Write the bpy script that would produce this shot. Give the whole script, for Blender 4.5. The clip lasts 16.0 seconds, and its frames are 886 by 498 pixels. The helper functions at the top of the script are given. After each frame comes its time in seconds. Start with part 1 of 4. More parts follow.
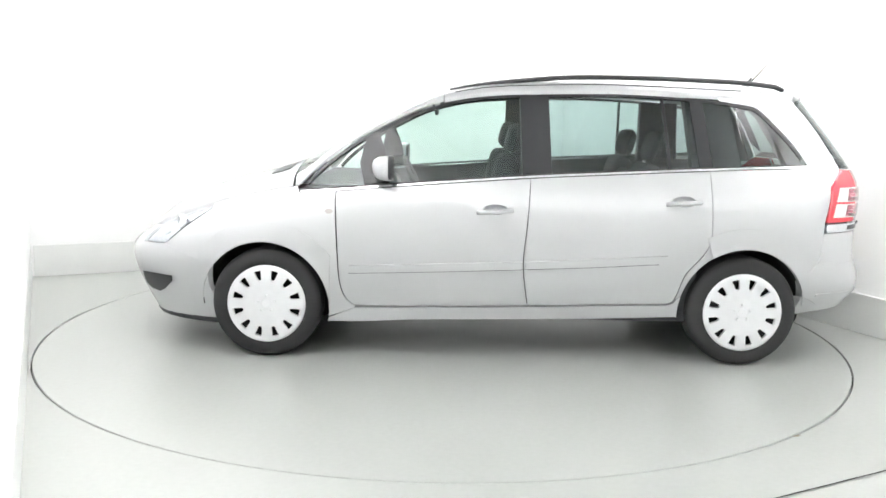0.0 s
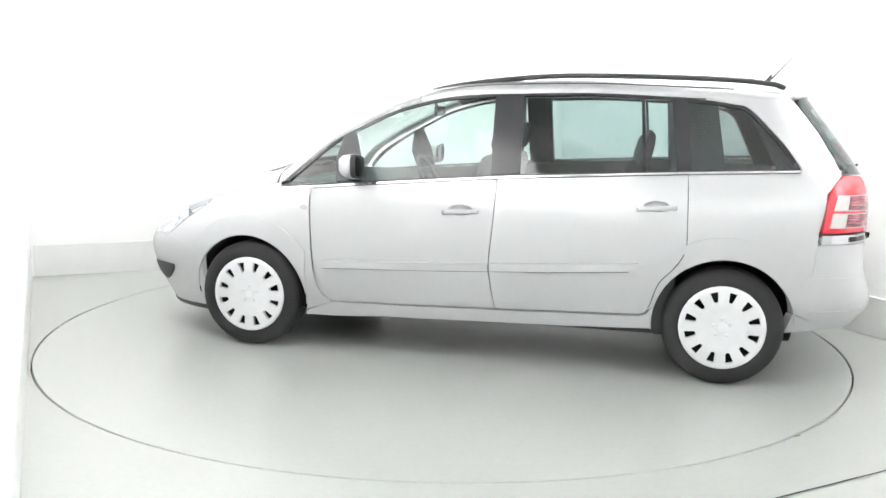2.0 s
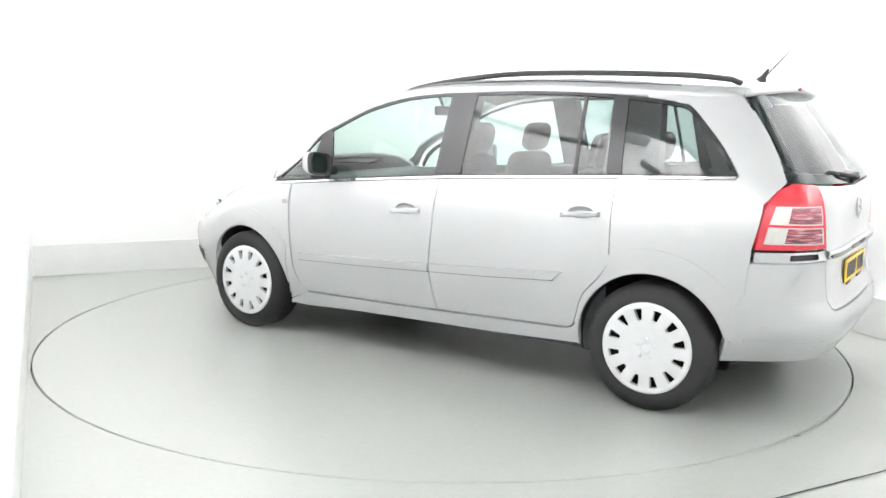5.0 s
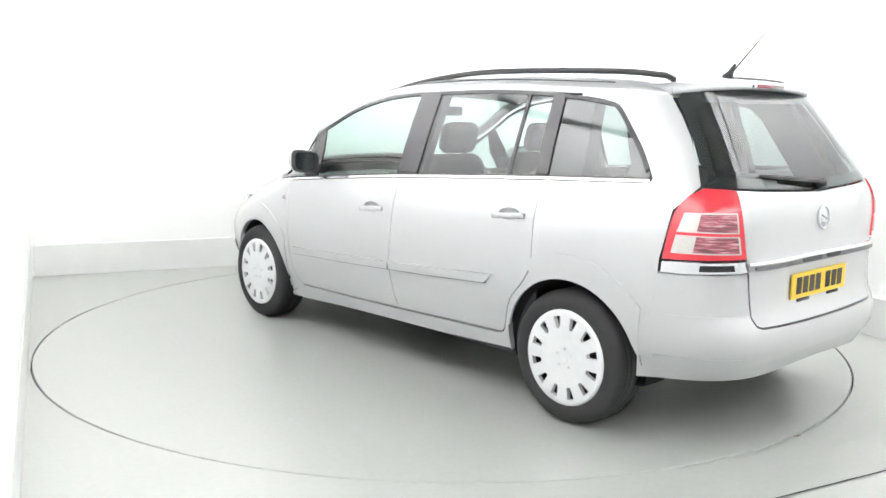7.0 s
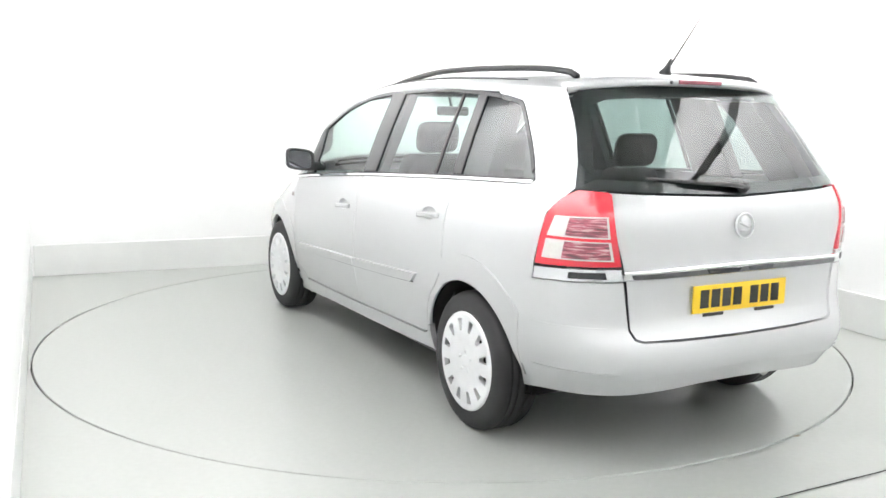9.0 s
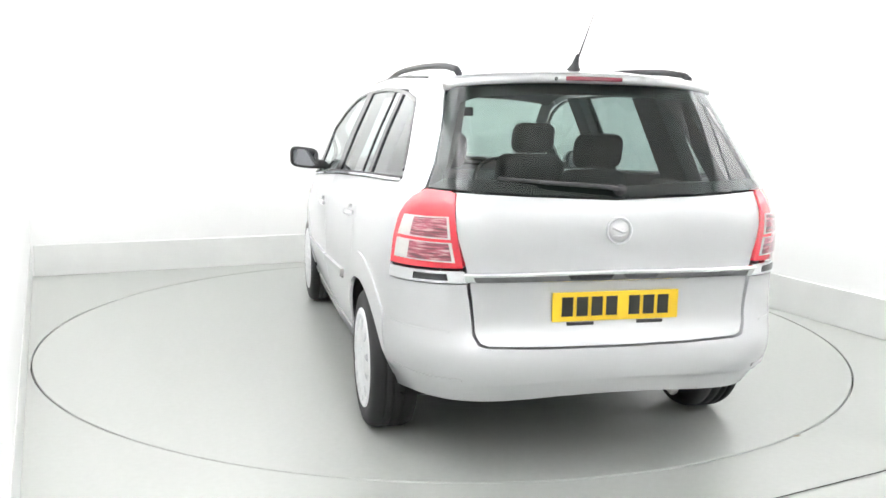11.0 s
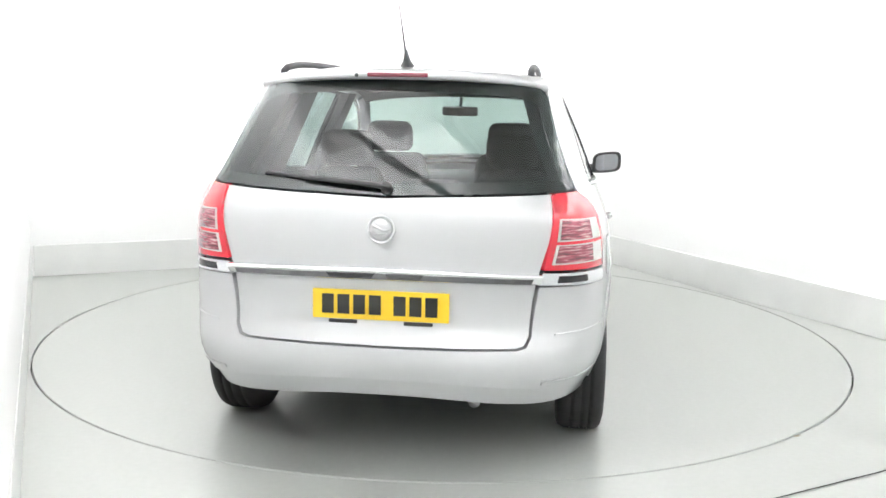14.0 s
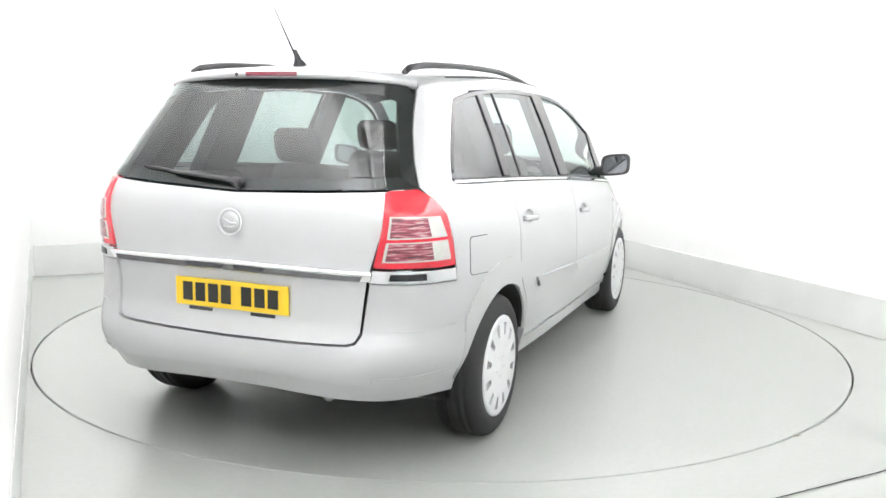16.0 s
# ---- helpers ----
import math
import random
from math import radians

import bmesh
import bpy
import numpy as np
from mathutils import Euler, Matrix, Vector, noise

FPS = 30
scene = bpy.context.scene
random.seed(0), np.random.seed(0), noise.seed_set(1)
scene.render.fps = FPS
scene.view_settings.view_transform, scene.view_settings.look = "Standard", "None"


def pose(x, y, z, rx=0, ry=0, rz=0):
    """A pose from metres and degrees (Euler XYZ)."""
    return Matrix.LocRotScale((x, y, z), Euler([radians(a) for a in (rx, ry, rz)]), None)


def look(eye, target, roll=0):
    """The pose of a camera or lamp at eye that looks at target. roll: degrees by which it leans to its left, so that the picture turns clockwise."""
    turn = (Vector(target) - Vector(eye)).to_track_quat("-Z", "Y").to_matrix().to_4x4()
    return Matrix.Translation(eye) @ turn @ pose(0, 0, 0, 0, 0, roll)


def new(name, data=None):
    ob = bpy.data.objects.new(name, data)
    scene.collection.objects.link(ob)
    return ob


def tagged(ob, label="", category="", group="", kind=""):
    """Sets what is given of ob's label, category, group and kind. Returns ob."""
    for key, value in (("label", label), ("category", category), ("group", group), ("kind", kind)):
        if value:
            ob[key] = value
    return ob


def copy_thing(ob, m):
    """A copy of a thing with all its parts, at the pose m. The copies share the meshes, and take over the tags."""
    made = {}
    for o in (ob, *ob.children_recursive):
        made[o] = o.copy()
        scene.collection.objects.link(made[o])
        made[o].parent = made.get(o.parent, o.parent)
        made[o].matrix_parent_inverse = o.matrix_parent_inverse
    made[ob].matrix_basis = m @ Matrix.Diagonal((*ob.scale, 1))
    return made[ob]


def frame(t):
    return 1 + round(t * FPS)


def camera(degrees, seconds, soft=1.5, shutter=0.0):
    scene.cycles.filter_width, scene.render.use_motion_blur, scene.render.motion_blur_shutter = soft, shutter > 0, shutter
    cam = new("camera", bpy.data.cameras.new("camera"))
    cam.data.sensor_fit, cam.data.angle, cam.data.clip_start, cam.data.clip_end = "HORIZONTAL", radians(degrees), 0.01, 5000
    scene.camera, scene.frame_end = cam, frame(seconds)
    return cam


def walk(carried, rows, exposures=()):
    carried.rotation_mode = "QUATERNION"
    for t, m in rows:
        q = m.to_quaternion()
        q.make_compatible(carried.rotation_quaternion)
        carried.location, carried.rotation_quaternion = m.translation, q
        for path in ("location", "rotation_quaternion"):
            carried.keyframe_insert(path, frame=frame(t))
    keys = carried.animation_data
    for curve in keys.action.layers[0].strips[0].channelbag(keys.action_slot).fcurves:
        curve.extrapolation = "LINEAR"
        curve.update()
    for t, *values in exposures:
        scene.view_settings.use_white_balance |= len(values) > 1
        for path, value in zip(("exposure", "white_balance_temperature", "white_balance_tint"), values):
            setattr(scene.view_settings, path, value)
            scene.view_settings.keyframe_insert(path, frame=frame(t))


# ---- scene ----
from mathutils import geometry

# The camera stands still on its tripod beside the turntable.
cam = camera(53.64, 16.0, soft=1.6)
EYE = Vector((0.0, -5.664, 1.414))
WAY = Vector((-0.00116, 0.98781, -0.15561))
VIEW = look(EYE, EYE + WAY, 1.047)
walk(cam, [(0.0, VIEW), (16.0, VIEW)], exposures=[(0.0, 0.0), (16.0, 0.0)])

# ---- light: white studio room lit by unseen troughs under the ceiling ----
world = bpy.data.worlds.new("studio_air")
scene.world = world
world.use_nodes = True
world.node_tree.nodes["Background"].inputs[0].default_value = (0.95, 1.0, 0.98, 1)
world.node_tree.nodes["Background"].inputs[1].default_value = 0.12


# ---- materials ----
def material(name, color, rough=0.5, metal=0.0, grain=0.0, scale=60.0, bump=0.0, coat=0.0, spec=0.5,
             stain=0.0, stain_scale=2.0, emit=0.0, trans=0.0):
    """A principled material with fine grain and broad stains, both in object space."""
    m = bpy.data.materials.new(name)
    m.use_nodes = True
    nt = m.node_tree
    b = nt.nodes["Principled BSDF"]
    b.inputs["Base Color"].default_value = (*color, 1)
    b.inputs["Roughness"].default_value = rough
    b.inputs["Metallic"].default_value = metal
    b.inputs["Coat Weight"].default_value = coat
    b.inputs["Coat Roughness"].default_value = 0.04
    b.inputs["Specular IOR Level"].default_value = spec
    b.inputs["Transmission Weight"].default_value = trans
    if emit:
        b.inputs["Emission Color"].default_value = (*color, 1)
        b.inputs["Emission Strength"].default_value = emit
    if grain or bump or stain:
        co = nt.nodes.new("ShaderNodeTexCoord")
        fine = nt.nodes.new("ShaderNodeTexNoise")
        fine.inputs["Scale"].default_value, fine.inputs["Detail"].default_value = scale, 5
        nt.links.new(co.outputs["Object"], fine.inputs["Vector"])
        broad = nt.nodes.new("ShaderNodeTexNoise")
        broad.inputs["Scale"].default_value, broad.inputs["Detail"].default_value = stain_scale, 2
        nt.links.new(co.outputs["Object"], broad.inputs["Vector"])
        last = None
        for src, amount in ((fine, grain), (broad, stain)):
            if not amount:
                continue
            ramp = nt.nodes.new("ShaderNodeMapRange")
            ramp.inputs["From Min"].default_value, ramp.inputs["From Max"].default_value = 0.1, 0.9
            ramp.inputs["To Min"].default_value, ramp.inputs["To Max"].default_value = 1 - amount, 1 + amount
            nt.links.new(src.outputs["Fac"], ramp.inputs["Value"])
            mul = nt.nodes.new("ShaderNodeVectorMath")
            mul.operation = "SCALE"
            if last is None:
                mul.inputs[0].default_value = color
            else:
                nt.links.new(last, mul.inputs[0])
            nt.links.new(ramp.outputs["Result"], mul.inputs["Scale"])
            last = mul.outputs["Vector"]
        if last is not None:
            nt.links.new(last, b.inputs["Base Color"])
        if stain:
            rr = nt.nodes.new("ShaderNodeMapRange")
            rr.inputs["From Min"].default_value, rr.inputs["From Max"].default_value = 0.05, 0.95
            rr.inputs["To Min"].default_value, rr.inputs["To Max"].default_value = rough * 0.85, min(1, rough * 1.15)
            nt.links.new(broad.outputs["Fac"], rr.inputs["Value"])
            nt.links.new(rr.outputs["Result"], b.inputs["Roughness"])
        if bump:
            bp = nt.nodes.new("ShaderNodeBump")
            bp.inputs["Strength"].default_value, bp.inputs["Distance"].default_value = bump, 0.002
            nt.links.new(fine.outputs["Fac"], bp.inputs["Height"])
            nt.links.new(bp.outputs["Normal"], b.inputs["Normal"])
    return m


def glass_material(name, tint, gloss=1.0, base=0.035):
    """Thin sheet glass: tinted see-through with a mirror coat that grows at grazing angles."""
    m = bpy.data.materials.new(name)
    m.use_nodes = True
    nt = m.node_tree
    out = nt.nodes["Material Output"]
    nt.nodes.remove(nt.nodes["Principled BSDF"])
    clear = nt.nodes.new("ShaderNodeBsdfTransparent")
    clear.inputs["Color"].default_value = (*tint, 1)
    shine = nt.nodes.new("ShaderNodeBsdfGlossy")
    shine.inputs["Roughness"].default_value = 0.02
    shine.inputs["Color"].default_value = (gloss, gloss, gloss, 1)
    lw = nt.nodes.new("ShaderNodeLayerWeight")
    lw.inputs["Blend"].default_value = 0.5
    pw = nt.nodes.new("ShaderNodeMath")
    pw.operation = "POWER"
    pw.inputs[1].default_value = 5.0
    nt.links.new(lw.outputs["Facing"], pw.inputs[0])
    fr = nt.nodes.new("ShaderNodeMath")
    fr.operation = "MULTIPLY_ADD"
    fr.inputs[1].default_value, fr.inputs[2].default_value = 0.90, base
    nt.links.new(pw.outputs[0], fr.inputs[0])
    mix = nt.nodes.new("ShaderNodeMixShader")
    nt.links.new(fr.outputs[0], mix.inputs["Fac"])
    nt.links.new(clear.outputs["BSDF"], mix.inputs[1])
    nt.links.new(shine.outputs["BSDF"], mix.inputs[2])
    nt.links.new(mix.outputs["Shader"], out.inputs["Surface"])
    return m


def streak_material(name, dark, mid, light):
    """Ribbed reflector seen through a clear lens: level streaks of dark, coloured and pale bands."""
    m = material(name, mid, 0.16, 0.25, coat=1.0)
    nt = m.node_tree
    co = nt.nodes.new("ShaderNodeTexCoord")
    sc = nt.nodes.new("ShaderNodeMapping")
    sc.inputs["Scale"].default_value = (9, 9, 95)
    nz = nt.nodes.new("ShaderNodeTexNoise")
    nz.inputs["Scale"].default_value, nz.inputs["Detail"].default_value = 1.6, 3
    ramp = nt.nodes.new("ShaderNodeValToRGB")
    for e, (at, c) in zip(ramp.color_ramp.elements, ((0.36, dark), (0.68, light))):
        e.position, e.color = at, (*c, 1)
    e = ramp.color_ramp.elements.new(0.52)
    e.color = (*mid, 1)
    nt.links.new(co.outputs["Object"], sc.inputs["Vector"])
    nt.links.new(sc.outputs["Vector"], nz.inputs["Vector"])
    nt.links.new(nz.outputs["Fac"], ramp.inputs["Fac"])
    nt.links.new(ramp.outputs["Color"], nt.nodes["Principled BSDF"].inputs["Base Color"])
    return m


PINK_LENS = streak_material("red_reflector_behind_clear_lens", (0.11, 0.05, 0.06), (0.40, 0.075, 0.12), (0.66, 0.40, 0.42))
PAINT = material("silver_metallic_paint", (0.545, 0.552, 0.56), 0.36, 0.40, grain=0.03, scale=900, coat=0.8, stain=0.015, stain_scale=3)
BLACK_GLOSS = material("gloss_black_trim", (0.032, 0.033, 0.036), 0.22, grain=0.1, scale=200)
BLACK_PLASTIC = material("black_grained_plastic", (0.04, 0.041, 0.043), 0.55, grain=0.15, scale=300, bump=0.15)
DARK_VOID = material("dark_underseal", (0.018, 0.018, 0.018), 0.9, grain=0.2, scale=80, bump=0.3)
RUBBER = material("tyre_rubber", (0.022, 0.022, 0.023), 0.72, grain=0.15, scale=150, bump=0.2, stain=0.15, stain_scale=9)
CAP_SILVER = material("silver_painted_wheel_cover", (0.74, 0.75, 0.76), 0.38, 0.25, grain=0.04, scale=300, coat=0.3, stain=0.04, stain_scale=20)
CHROME = material("polished_chrome", (0.86, 0.87, 0.88), 0.08, 1.0, grain=0.02, scale=200)
STEEL = material("dull_exhaust_steel", (0.42, 0.41, 0.40), 0.4, 0.9, grain=0.25, scale=60, bump=0.1)
RED_LENS = material("red_lamp_lens", (0.66, 0.022, 0.042), 0.12, coat=1.0, grain=0.12, scale=160)
CLEAR_LENS = material("clear_ribbed_lamp_lens", (0.70, 0.645, 0.63), 0.12, 0.35, coat=1.0, grain=0.10, scale=60)
# chrome darkened to carry the reflection of dark surroundings
CHROME_DARK_REFLECTION = material("chrome_with_dark_reflection", (0.17, 0.172, 0.178), 0.14, 1.0, grain=0.35, scale=18)
DARK_RED = material("brake_lamp_lens", (0.20, 0.02, 0.04), 0.2, coat=1.0, grain=0.15, scale=200)
PLATE_YELLOW = material("yellow_reflective_plate", (0.86, 0.58, 0.03), 0.35, grain=0.03, scale=400)
PLATE_DARK = material("plate_black_lacquer", (0.02, 0.02, 0.018), 0.4, grain=0.1, scale=200)
SEAT_CLOTH = material("charcoal_seat_cloth", (0.042, 0.043, 0.047), 0.9, grain=0.12, scale=45, bump=0.15, stain=0.1, stain_scale=6)
TRIM_GREY = material("dark_grey_cabin_trim", (0.06, 0.062, 0.066), 0.7, grain=0.1, scale=50, bump=0.1)
LINING = material("dark_grey_roof_lining", (0.11, 0.115, 0.12), 0.95, grain=0.06, scale=50, bump=0.1)
LAMP_INNER = material("headlamp_reflector", (0.75, 0.76, 0.78), 0.12, 0.8, grain=0.05, scale=90)
CLEAR_GLASS = glass_material("green_tinted_glass", (0.76, 0.88, 0.84), 1.0, 0.05)
PRIVACY_GLASS = glass_material("smoked_rear_glass", (0.62, 0.73, 0.71), 1.0, 0.065)
QUARTER_GLASS = glass_material("dark_smoked_side_glass", (0.50, 0.57, 0.56), 1.0, 0.08)
TAIL_GLASS = glass_material("smoked_tailgate_glass", (0.43, 0.51, 0.49), 1.0, 0.055)
LAMP_COVER = glass_material("headlamp_cover", (0.9, 0.92, 0.93))
# mirror colour lowered to stand for a reflection of dim surroundings
MIRROR = material("dimmed_mirror_glass", (0.33, 0.34, 0.36), 0.02, 1.0)
FLOOR_GREY = material("glossy_grey_floor_paint", (0.392, 0.408, 0.386), 0.30, grain=0.05, scale=35, spec=0.5)
DISC_GREY = material("glossy_grey_turntable_paint", (0.392, 0.408, 0.386), 0.28, grain=0.05, scale=35, spec=0.5)
WALL_WHITE = material("matt_white_wall_paint", (0.88, 0.885, 0.88), 0.85, grain=0.01, scale=50, stain=0.012, stain_scale=1.0)
WALL_GREY = material("pale_grey_wall_paint", (0.74, 0.745, 0.74), 0.85, grain=0.03, scale=50, stain=0.03, stain_scale=1.0)
KERB_WHITE = material("scuffed_white_skirting", (0.74, 0.75, 0.735), 0.5, grain=0.02, scale=60, stain=0.06, stain_scale=3)
GAP_DARK = material("dark_joint_filler", (0.05, 0.05, 0.045), 0.9, grain=0.2, scale=50)
DUST = material("dried_mud_flecks", (0.30, 0.24, 0.17), 0.95, grain=0.3, scale=90)
LIGHT_PANEL = material("unseen_trough_glow", (1.0, 0.99, 1.0), 0.5, emit=11.2)
# ceiling tone darkened for its reflection in the rear glass
CEILING_GREY = material("darker_ceiling_tone", (0.50, 0.50, 0.495), 0.9, grain=0.03, scale=40, stain=0.03, stain_scale=1.0)


# ---- mesh helpers ----
def link_mesh(name, bm, mat, parent=None, label="", smooth=True):
    bmesh.ops.recalc_face_normals(bm, faces=bm.faces[:])
    for f in bm.faces:
        f.smooth = smooth
    me = bpy.data.meshes.new(name)
    bm.to_mesh(me)
    bm.free()
    me.materials.append(mat)
    ob = new(name, me)
    if parent is not None:
        ob.parent = parent
    return tagged(ob, label)


def part(name, bm, mat, parent, label="", smooth=True):
    return link_mesh(name, bm, mat, parent, label, smooth)


def sharpen(bm, degrees=35):
    bm.normal_update()
    for e in bm.edges:
        if len(e.link_faces) == 2 and e.calc_face_angle(0) > radians(degrees):
            e.smooth = False


def box(bm, x0, x1, y0, y1, z0, z1, bevel=0.0, segs=2):
    """A bevelled block added to bm."""
    b = bmesh.new()
    bmesh.ops.create_cube(b, size=1, matrix=Matrix.Translation(((x0 + x1) / 2, (y0 + y1) / 2, (z0 + z1) / 2))
                          @ Matrix.Diagonal((x1 - x0, y1 - y0, z1 - z0, 1)))
    if bevel:
        bmesh.ops.bevel(b, geom=b.edges[:], offset=bevel, segments=segs, affect="EDGES", profile=0.5)
    absorb(bm, b)


def absorb(bm, b, m=None):
    if m is not None:
        bmesh.ops.transform(b, matrix=m, verts=b.verts[:])
    made = {v: bm.verts.new(v.co) for v in b.verts}
    for f in b.faces:
        bm.faces.new([made[v] for v in f.verts])
    b.free()


def revolve(bm, profile, axis_pose, n=64, closed=False):
    """Spins a profile of (radius, along) pairs about the local z of axis_pose."""
    rings = []
    for i in range(n):
        a = 2 * math.pi * i / n
        rings.append([bm.verts.new(axis_pose @ Vector((r * math.cos(a), r * math.sin(a), h))) for r, h in profile])
    k = len(profile)
    for i in range(n):
        p, q = rings[i], rings[(i + 1) % n]
        for j in range(k if closed else k - 1):
            bm.faces.new((p[j], q[j], q[(j + 1) % k], p[(j + 1) % k]))


def tube(bm, pts, radius, n=8, taper=None):
    """A round rod along a list of points."""
    rings = []
    pts = [Vector(p) for p in pts]
    for i, p in enumerate(pts):
        d = (pts[min(i + 1, len(pts) - 1)] - pts[max(i - 1, 0)]).normalized()
        u = d.orthogonal().normalized()
        if rings:
            u = (last_u - d * last_u.dot(d)).normalized()
        last_u = u
        w = d.cross(u)
        r = radius if taper is None else radius + (taper - radius) * i / (len(pts) - 1)
        rings.append([bm.verts.new(p + r * (math.cos(2 * math.pi * k / n) * u + math.sin(2 * math.pi * k / n) * w)) for k in range(n)])
    for a, b in zip(rings, rings[1:]):
        for k in range(n):
            bm.faces.new((a[k], a[(k + 1) % n], b[(k + 1) % n], b[k]))
    bm.faces.new(rings[0][::-1])
    bm.faces.new(rings[-1])


def curve(pts, per=6):
    """A smooth line through 2D points."""
    out = []
    for i in range(len(pts) - 1):
        p0, p1, p2, p3 = pts[max(i - 1, 0)], pts[i], pts[i + 1], pts[min(i + 2, len(pts) - 1)]
        for k in range(per):
            u = k / per
            out.append(tuple(0.5 * (2 * b + (c - a) * u + (2 * a - 5 * b + 4 * c - d) * u * u + (3 * b - a - 3 * c + d) * u ** 3)
                             for a, b, c, d in zip(p0, p1, p2, p3)))
    out.append(tuple(pts[-1]))
    return out


def arc(cx, cz, r, a0, a1, n=20):
    return [(cx + r * math.cos(radians(a0 + (a1 - a0) * i / n)), cz + r * math.sin(radians(a0 + (a1 - a0) * i / n))) for i in range(n + 1)]


# ---- the car's skin as functions; x forward, y to its left, z up, middle of the wheelbase at 0 ----
def table(tab, v):
    """Smooth interpolation in a small table."""
    if v <= tab[0][0]:
        return tab[0][1]
    if v >= tab[-1][0]:
        return tab[-1][1]
    i = 0
    while v > tab[i + 1][0]:
        i += 1
    (x0, y0), (x1, y1) = tab[i], tab[i + 1]
    h = x1 - x0
    u, d = (v - x0) / h, (y1 - y0) / h
    m0 = d if i == 0 else 0.5 * (d + (y0 - tab[i - 1][1]) / (x0 - tab[i - 1][0]))
    m1 = d if i + 2 >= len(tab) else 0.5 * (d + (tab[i + 2][1] - y1) / (tab[i + 2][0] - x1))
    return (2 * u ** 3 - 3 * u * u + 1) * y0 + (u ** 3 - 2 * u * u + u) * h * m0 + (3 * u * u - 2 * u ** 3) * y1 + (u ** 3 - u * u) * h * m1


HALF_WIDTH = [(0.15, .80), (0.30, .845), (.42, .88), (.60, .902), (.80, .902), (.93, .889), (1.02, .860), (1.12, .818), (1.30, .744), (1.50, .652), (1.70, .565)]
TAIL = [(0.15, 2.00), (.28, 2.07), (.42, 2.135), (.52, 2.13), (.60, 2.095), (.83, 2.085), (1.0, 2.083), (1.06, 2.073), (1.10, 2.057), (1.16, 2.022), (1.22, 1.982), (1.30, 1.926), (1.40, 1.849), (1.51, 1.765), (1.7, 1.62)]
NOSE = [(0.15, 2.16), (.30, 2.24), (.42, 2.29), (.57, 2.305), (.63, 2.255), (.70, 2.15), (.78, 2.03), (.92, 1.78), (1.0, 1.5), (1.1, 1.25), (1.7, 0.9)]
XP, XQ, NR = -1.15, 0.75, 6.0


def side_y(x, z):
    """Half-width of the skin at x and height z."""
    w = table(HALF_WIDTH, z) * (1 - 0.012 * ((x + 0.1) / 1.2) ** 2)
    if x < XP:
        q = (XP - x) / (table(TAIL, z) + XP)
        w *= 1 - (0.06 - 0.035 * math.exp(-((z - 1.06) / .13) ** 2) + 0.40 * max(0.0, 0.45 - z)) * ((XP - x) / 0.8) ** 2
        return w * (1 - q ** NR) ** (1 / NR) if q < 1 else 0.0
    if x > XQ:
        n = 3.2 - 1.0 * min(1, max(0, (z - 0.72) / 0.22))
        q = (x - XQ) / (table(NOSE, z) - XQ)
        return w * (1 - q ** n) ** (1 / n) if q < 1 else 0.0
    return w


def on_side(x, z, off=0.0):
    e = 0.01
    y = side_y(x, z)
    n = Vector((-(side_y(x + e, z) - side_y(x - e, z)) / (2 * e), 1, -(side_y(x, z + e) - side_y(x, z - e)) / (2 * e)))
    n.normalize()
    return Vector((x, y, z)) + n * off


def polar(deg, z, off=0.0, front=False):
    """The skin at an angle round the upright pivot line of the tail (or nose): 0 is dead behind (ahead), 90 abeam."""
    a = radians(deg)
    px, s = (XQ, 1) if front else (XP, -1)
    lo, hi = 0.0, 2.6
    ca, sa = math.cos(a), abs(math.sin(a))
    for _ in range(34):
        m = (lo + hi) / 2
        if m * sa < side_y(px + s * m * ca, z) and (m * ca * s + px) * s < (table(NOSE, z) if front else table(TAIL, z)):
            lo = m
        else:
            hi = m
    r = lo + off
    return Vector((px + s * r * ca, r * math.sin(a), z))


def tail_deg(x, y):
    return math.degrees(math.atan2(y, XP - x))


def side_deg(x, z):
    return tail_deg(x, side_y(x, z))


def rear_deg(y, z):
    """The tail angle at which the skin has half-width y."""
    lo, hi = 0.0, 70.0
    for _ in range(30):
        m = (lo + hi) / 2
        if polar(m, z).y < abs(y):
            lo = m
        else:
            hi = m
    return math.copysign(lo, y)


def inset(pts, g):
    """A polygon drawn in by g on all sides."""
    area = sum(a[0] * b[1] - b[0] * a[1] for a, b in zip(pts, pts[1:] + pts[:1]))
    s = 1 if area > 0 else -1
    out = []
    for i, p in enumerate(pts):
        a, b = Vector(pts[i - 1]), Vector(pts[(i + 1) % len(pts)])
        p = Vector(p)
        d0, d1 = (p - a), (b - p)
        if d0.length < 1e-7 or d1.length < 1e-7:
            out.append(tuple(p))
            continue
        n0, n1 = Vector((-d0.y, d0.x)).normalized() * s, Vector((-d1.y, d1.x)).normalized() * s
        n = n0 + n1
        k = max(0.35, n.length_squared / 2)
        out.append(tuple(p + n * (g / k)))
    return out


